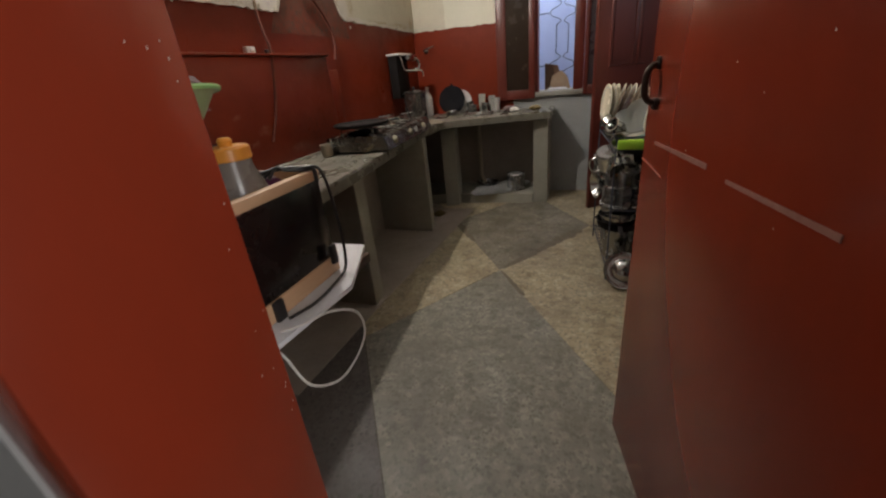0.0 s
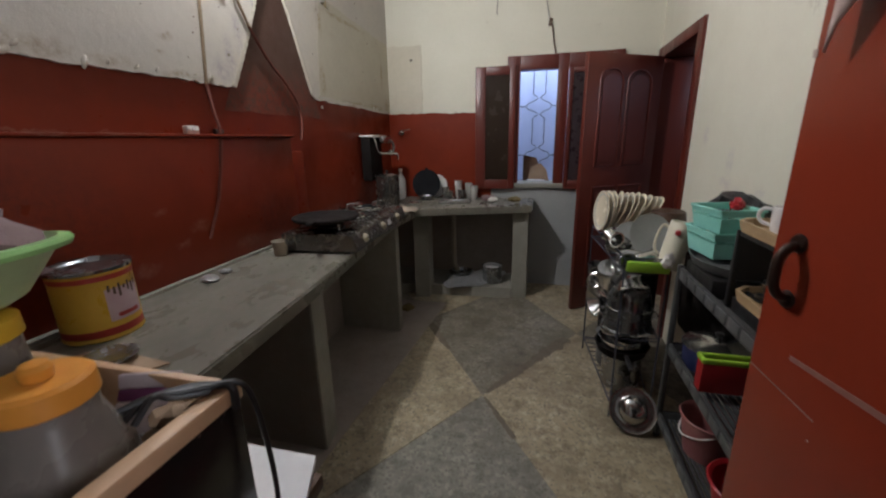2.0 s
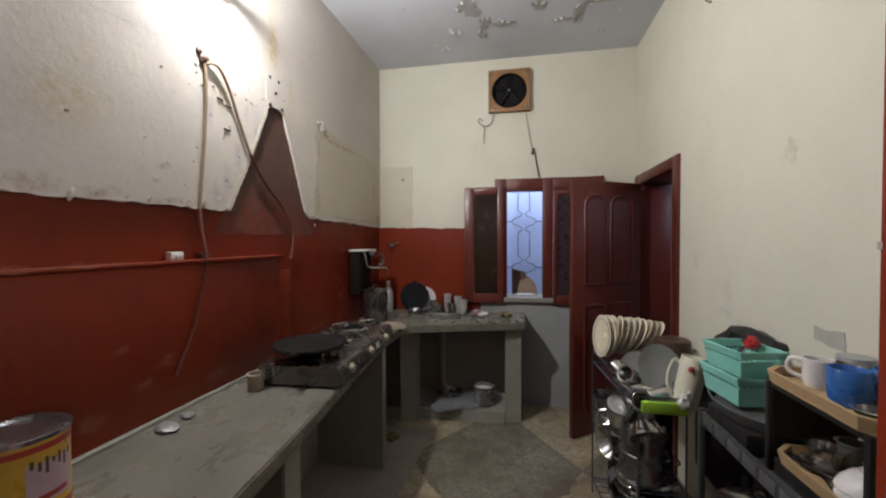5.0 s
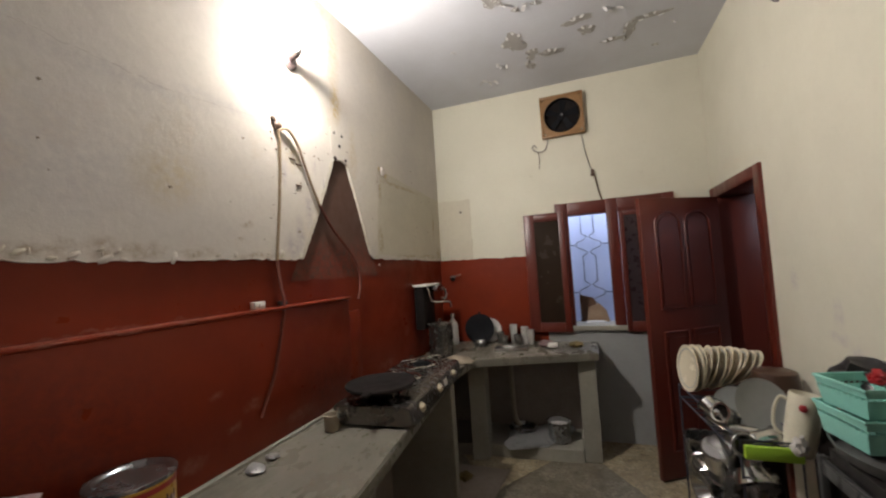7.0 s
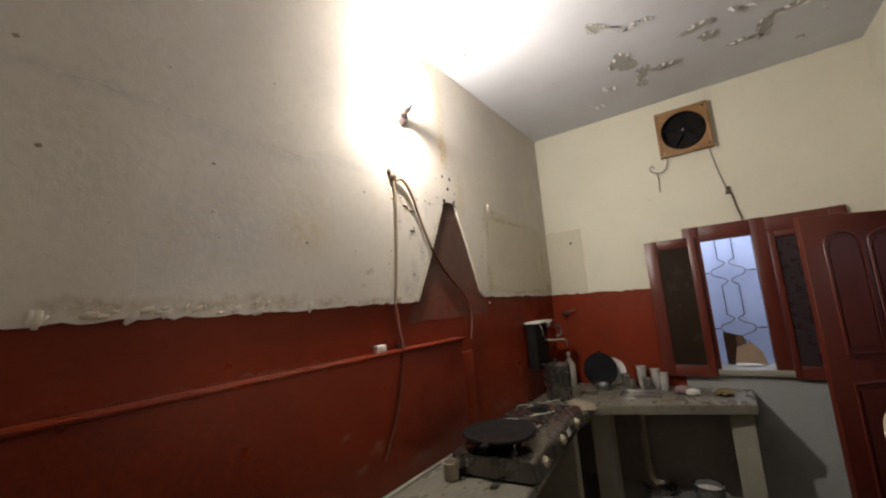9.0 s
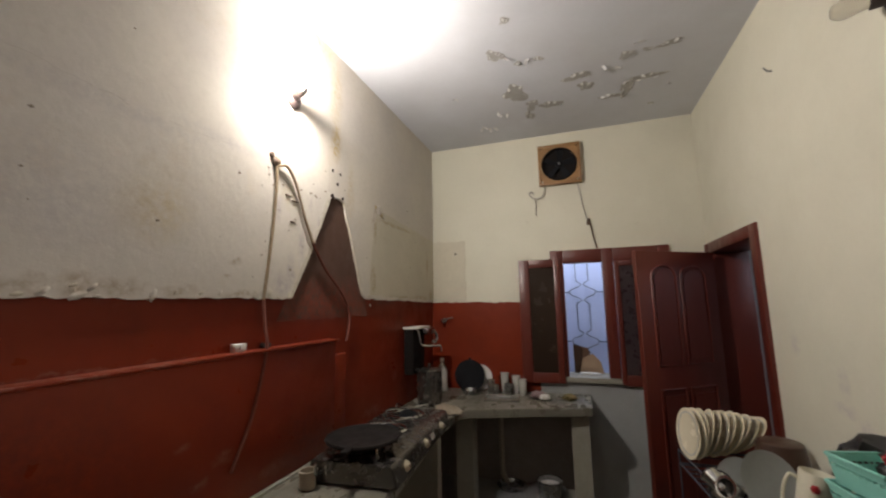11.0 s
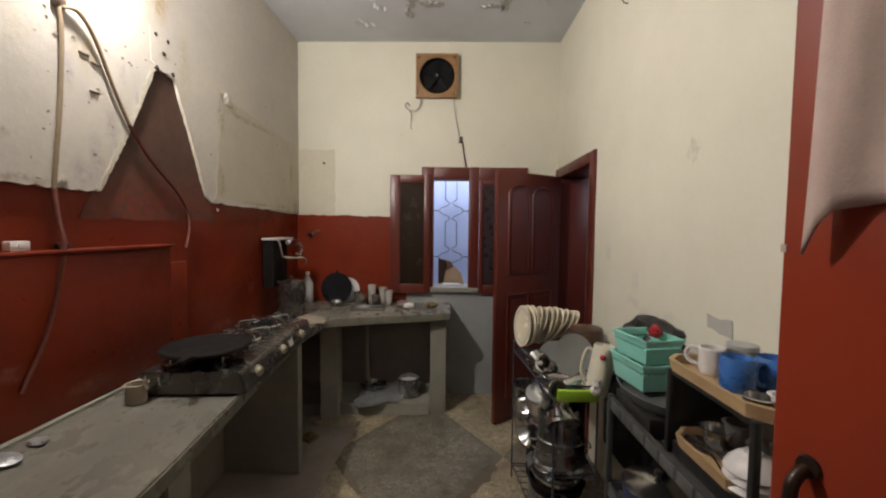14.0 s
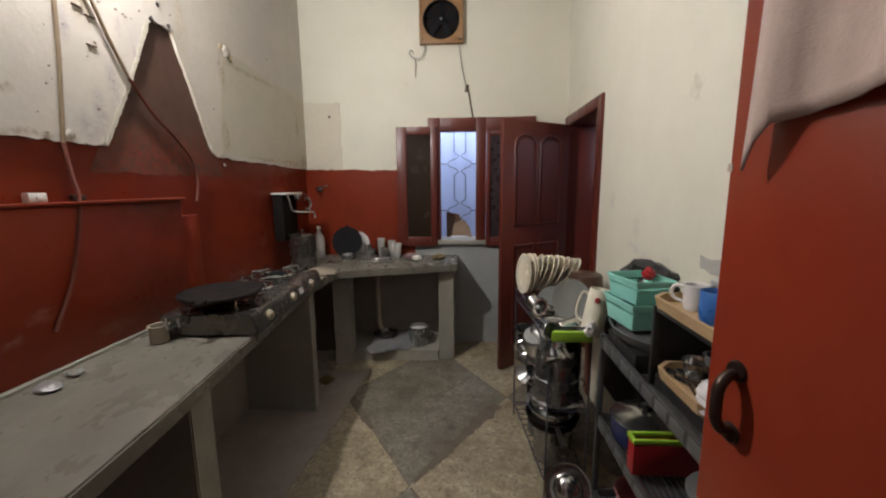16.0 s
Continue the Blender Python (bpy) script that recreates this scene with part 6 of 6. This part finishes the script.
t.matrix_basis = pose(0.452, 2.285, WT + 0.008, 0, 11, 0) @ pose(0, 0, 0, 0, 0, 165)
scrap("pink_spot", "small pink cap on the jug", "cap", 0.462, 2.236, WT + 0.175, 0.012, REDPLASTIC, 1.0, 50)
scrap("white_rag", "white rag hanging at the jug foot", "rag", 0.43, 2.21, WT + 0.03, 0.035, CHINA, 1.0, 51, (0.8, 0.5))
for k, (x, y, z, rx, rz, r, h) in enumerate(((0.285, 2.40, 0.045, -70, 40, 0.03, 0.09), (0.31, 2.29, 0.035, 85, 110, 0.032, 0.10), (0.235, 2.46, 0.04, -60, -20, 0.034, 0.09), (0.255, 2.31, 0.03, 80, 10, 0.03, 0.085), (0.36, 2.36, 0.032, -88, 75, 0.03, 0.10), (0.225, 2.52, 0.035, 75, 60, 0.035, 0.08), (0.30, 2.42, 0.075, 65, -50, 0.03, 0.09), (0.245, 2.40, 0.085, -62, 30, 0.028, 0.08))):
    rim_pot("steel_tumbler", "shiny steel tumbler lying among washed dishes", "tumbler", 0, 0, 0, r, h, STEEL, 1.2, tilt=pose(x, y, WT + z, rx, 0, rz), group="tumblers on the stand")
o = part("lime_board", box(B(), 0.265, 0.445, 2.208, 2.230, 0.0, 0.052, 0.008), LIME, None, "lime green plastic board on the stand's front", pose(0, 0, WT - 0.001))
tagged(o, "", "board")

# pots below
t = thing("cooking_pot", "large steel pot turned over on the stand", "pot", 0.325, 2.365, WM)
part("body", lathe(B(), [(0.118, 0.0), (0.126, 0.003), (0.127, 0.008), (0.115, 0.014), (0.113, 0.05), (0.109, 0.108), (0.1125, 0.112), (0.1125, 0.118), (0.107, 0.122), (0.098, 0.185), (0.088, 0.222), (0.070, 0.240), (0.03, 0.246), (0, 0.246), (0, 0.240), (0.066, 0.235), (0.094, 0.185), (0.104, 0.11), (0.109, 0.0)], 44), ALU, t)
ears(t, 0.110, 0.075, STEEL, 0.07)
rim_pot("steel_bowl", "small steel bowl turned over on the pot", "bowl", 0, 0, 0, 0.034, 0.042, STEEL, 1.35, tilt=pose(0.33, 2.36, WM + 0.289, 180), group="steel bowls")
t = rim_pot("cooking_pot", "round aluminium pot on the middle tier", "pot", 0, 0, 0, 0.10, 0.14, ALU, 1.08, tilt=pose(0.36, 2.60, WM + 0.0, 0, 0, 0))
ears(t, 0.105, 0.11, STEEL, 0.06)
t = rim_pot("steel_jug", "steel jug tipped on the stand", "jug", 0, 0, 0, 0.066, 0.17, STEEL, 0.92, tilt=pose(0.225, 2.40, WM + 0.305, 205, -18, 10))
for a in (200, 290):
    bm = tube(B(), [(0.060, 0, 0.145), (0.098, 0, 0.150), (0.112, 0, 0.105), (0.100, 0, 0.055), (0.062, 0, 0.040)], 0.0085, 8, 5)
    bmesh.ops.rotate(bm, verts=bm.verts, cent=(0, 0, 0), matrix=Matrix.Rotation(radians(a), 3, "Z"))
    part("handle", bm, STEEL, t, "broad steel handle")
rim_pot("steel_bowl", "steel bowl tipped on the stand", "bowl", 0, 0, 0, 0.05, 0.06, STEEL, 1.5, tilt=pose(0.26, 2.62, WM + 0.19, 110, 0, -60), group="steel bowls")
rim_pot("steel_bowl", "steel bowl tipped against the pot", "bowl", 0, 0, 0, 0.05, 0.06, STEEL, 1.5, tilt=pose(0.225, 2.50, WM + 0.08, 95, 0, -70), group="steel bowls")
rim_pot("steel_bowl", "steel bowl lying on the pots", "bowl", 0, 0, 0, 0.05, 0.06, STEEL, 1.5, tilt=pose(0.30, 2.30, WM + 0.27, 140, 0, 10), group="steel bowls")
for k, (dx, dy, r) in enumerate(((0.0, 0.0, 0.104), (0.012, -0.01, 0.098), (-0.010, 0.008, 0.092))):
    rim_pot("flat_pan", "flat steel pan stacked under the middle tier", "pan", 0.315 + dx, 2.385 + dy, WB + 0.262 + 0.024 * k, r, 0.036, (STEEL, ALU, STEEL)[k], 1.06, group="stacked flat pans")
t = rim_pot("dark_pan", "dark flat pan under the middle tier", "pan", 0, 0, 0, 0.12, 0.05, SOOT, 1.08, tilt=pose(0.32, 2.40, WB + 0.21, 0, 0, 0))
part("handle", box(B(), -0.012, 0.012, -0.26, -0.12, 0.03, 0.042, 0.004), BLACK, t)
rim_pot("stew_pot", "dull steel pot on the bottom tier", "pot", 0.335, 2.62, WB, 0.10, 0.20, DULL, 1.05, lid=True)
rim_pot("stew_pot", "scuffed pot on the bottom tier", "pot", 0.33, 2.41, WB, 0.095, 0.205, ALU, 1.05)
t = thing("domed_lid", "shiny domed steel lid leaning on the stand", "lid", m=pose(0.352, 2.165, 0.108, 60, 0, -6))
part("body", lathe(B(), [(0, 0.052), (0.030, 0.050), (0.052, 0.042), (0.064, 0.024), (0.068, 0.010), (0.098, 0.006), (0.108, 0.010), (0.110, 0.005), (0.104, 0.001), (0.066, 0.004), (0, 0.006)], 44), STEEL, t)
part("knob", lathe(B(), [(0, 0.051), (0.008, 0.051), (0.007, 0.060), (0.013, 0.066), (0.010, 0.073), (0, 0.074)], 16), BLACK, t)

# more pots packed behind the front ones
for name, label, x, y, z, r, h, k, lid in (("stock_pot", "dark stock pot packed behind the others", 0.40, 2.74, WM, 0.105, 0.25, ALU, True), ("stock_pot", "dull pot packed on the middle tier", 0.245, 2.72, WM, 0.08, 0.22, ALU, False), ("stock_pot", "blackened pot on the middle tier", 0.40, 2.47, WM + 0.001, 0.07, 0.28, SOOT, True),
                                      ("stock_pot", "blackened pot on the bottom tier", 0.36, 2.80, WB, 0.10, 0.24, SOOT, True), ("stock_pot", "dark pot on the rack's middle tier", 0.60, 1.50, SM, 0.10, 0.19, DULL, True), ("stock_pot", "dull covered pot on the rack's bottom tier", 0.60, 1.40, SB_, 0.09, 0.2, DULL, True)):
    rim_pot(name, label, "pot", x, y, z, r, h, k, 1.04, lid=lid, group="packed pots")
# wide black slab on the wall behind the stand, its face slightly uneven
t = thing("dark_cloth_bag", "black slab with a strap on the wall behind the dish stand", "bag", RX - 0.002, 2.45, 0.30)
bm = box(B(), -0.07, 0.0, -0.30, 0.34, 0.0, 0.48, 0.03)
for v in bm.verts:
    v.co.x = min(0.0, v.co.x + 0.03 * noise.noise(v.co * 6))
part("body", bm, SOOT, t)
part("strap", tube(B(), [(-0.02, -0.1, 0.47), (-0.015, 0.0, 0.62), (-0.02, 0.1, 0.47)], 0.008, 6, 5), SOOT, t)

# ---- floor panels ----
def clip(poly, x0, x1, y0, y1):
    for ax, lim, sgn in ((0, x0, 1), (0, x1, -1), (1, y0, 1), (1, y1, -1)):
        out = []
        for k in range(len(poly)):
            a, b = poly[k - 1], poly[k]
            ia, ib = sgn * (a[ax] - lim) >= 0, sgn * (b[ax] - lim) >= 0
            if ia != ib:
                t = (lim - a[ax]) / (b[ax] - a[ax])
                out.append((a[0] + t * (b[0] - a[0]), a[1] + t * (b[1] - a[1])))
            if ib:
                out.append(b)
        poly = out
        if not poly:
            break
    return poly


DX, DY, CX, CY = 0.575, 0.87, -0.404, 2.272
PANELS = []
for i in range(-3, 4):
    for j in range(-1, 4):
        if (i + j) % 2 == 0 or (j == -1 and i in (-2, 0, 2)):
            continue
        cx, cy = CX + i * DX, CY + j * DY
        g = 0.0015
        PANELS.append((clip([(cx - DX + g, cy), (cx, cy - DY + g * 1.5), (cx + DX - g, cy), (cx, cy + DY - g * 1.5)], LX, RX + 0.2, OY, BY + 0.2), TERR_DARK if i % 2 == 0 else TERR_TAN))
PANELS.append(([(CX, CY - 0.006), (CX - DX + 0.004, CY - DY), (CX, CY - 2 * DY), (CX + 0.31, CY - 2 * DY - 0.47), (CX + 0.31, -2.4), (1.2, -2.4), (1.2, -0.144), (RX, 0.52)], TERR_GREY))
PANELS.append(([(CX - DX, CY - DY - 0.004), (LX, CY - DY + 0.946), (LX, -2.4), (CX + 0.304, -2.4), (CX + 0.304, CY - 2 * DY - 0.47), (CX - 0.006, CY - 2 * DY)], TERR_BROWN))
PANELS.append(([(CX + DX, CY - DY + 0.004), (RX, 0.526), (RX + 0.2, 0.526), (RX + 0.2, CY), (CX + 2 * DX - 0.002, CY)], TERR_TAN))
for poly, k in PANELS:
    if len(poly) >= 3:
        part("floor_panel", prism(B(), poly, "z", -0.006, 0.0), k, floor)

# dirt trodden in along the joints
DIRT = mat("trodden_dirt", (0.105, 0.078, 0.050), (0.15, 0.12, 0.085), 9, 0.6, grain=0.5, fine=90, bump=0.25, rough_var=0.2)
for x0, y0, x1, y1, w0, w1 in ((CX + 0.02, CY + 0.03, CX + 0.26, CY + 0.40, 0.018, 0.045), (CX + 0.26, CY + 0.40, CX + 0.50, CY + 0.77, 0.045, 0.07), (CX - 0.30, CY + 0.46, CX - 0.54, CY + 0.83, 0.02, 0.05), (CX + 0.01, CY - 0.01, CX + 0.20, CY - 0.30, 0.012, 0.02)):
    n, left, right = 16, [], []
    d = Vector((x1 - x0, y1 - y0)).normalized()
    e = Vector((-d.y, d.x))
    for k in range(n + 1):
        f = k / n
        w = (w0 + (w1 - w0) * f) * (0.25 + 0.75 * math.sin(math.pi * min(1, max(0.05, f * 0.94 + 0.03))) ** 0.4)
        c = Vector((x0 + (x1 - x0) * f, y0 + (y1 - y0) * f))
        left.append(tuple(c + e * w * rng.uniform(0.6, 1.1)))
        right.append(tuple(c - e * w * rng.uniform(0.5, 1.1)))
    part("dirt_band", prism(B(), left + right[::-1], "z", 0.0, 0.0008), DIRT, floor, "dark dirt along the floor joint")
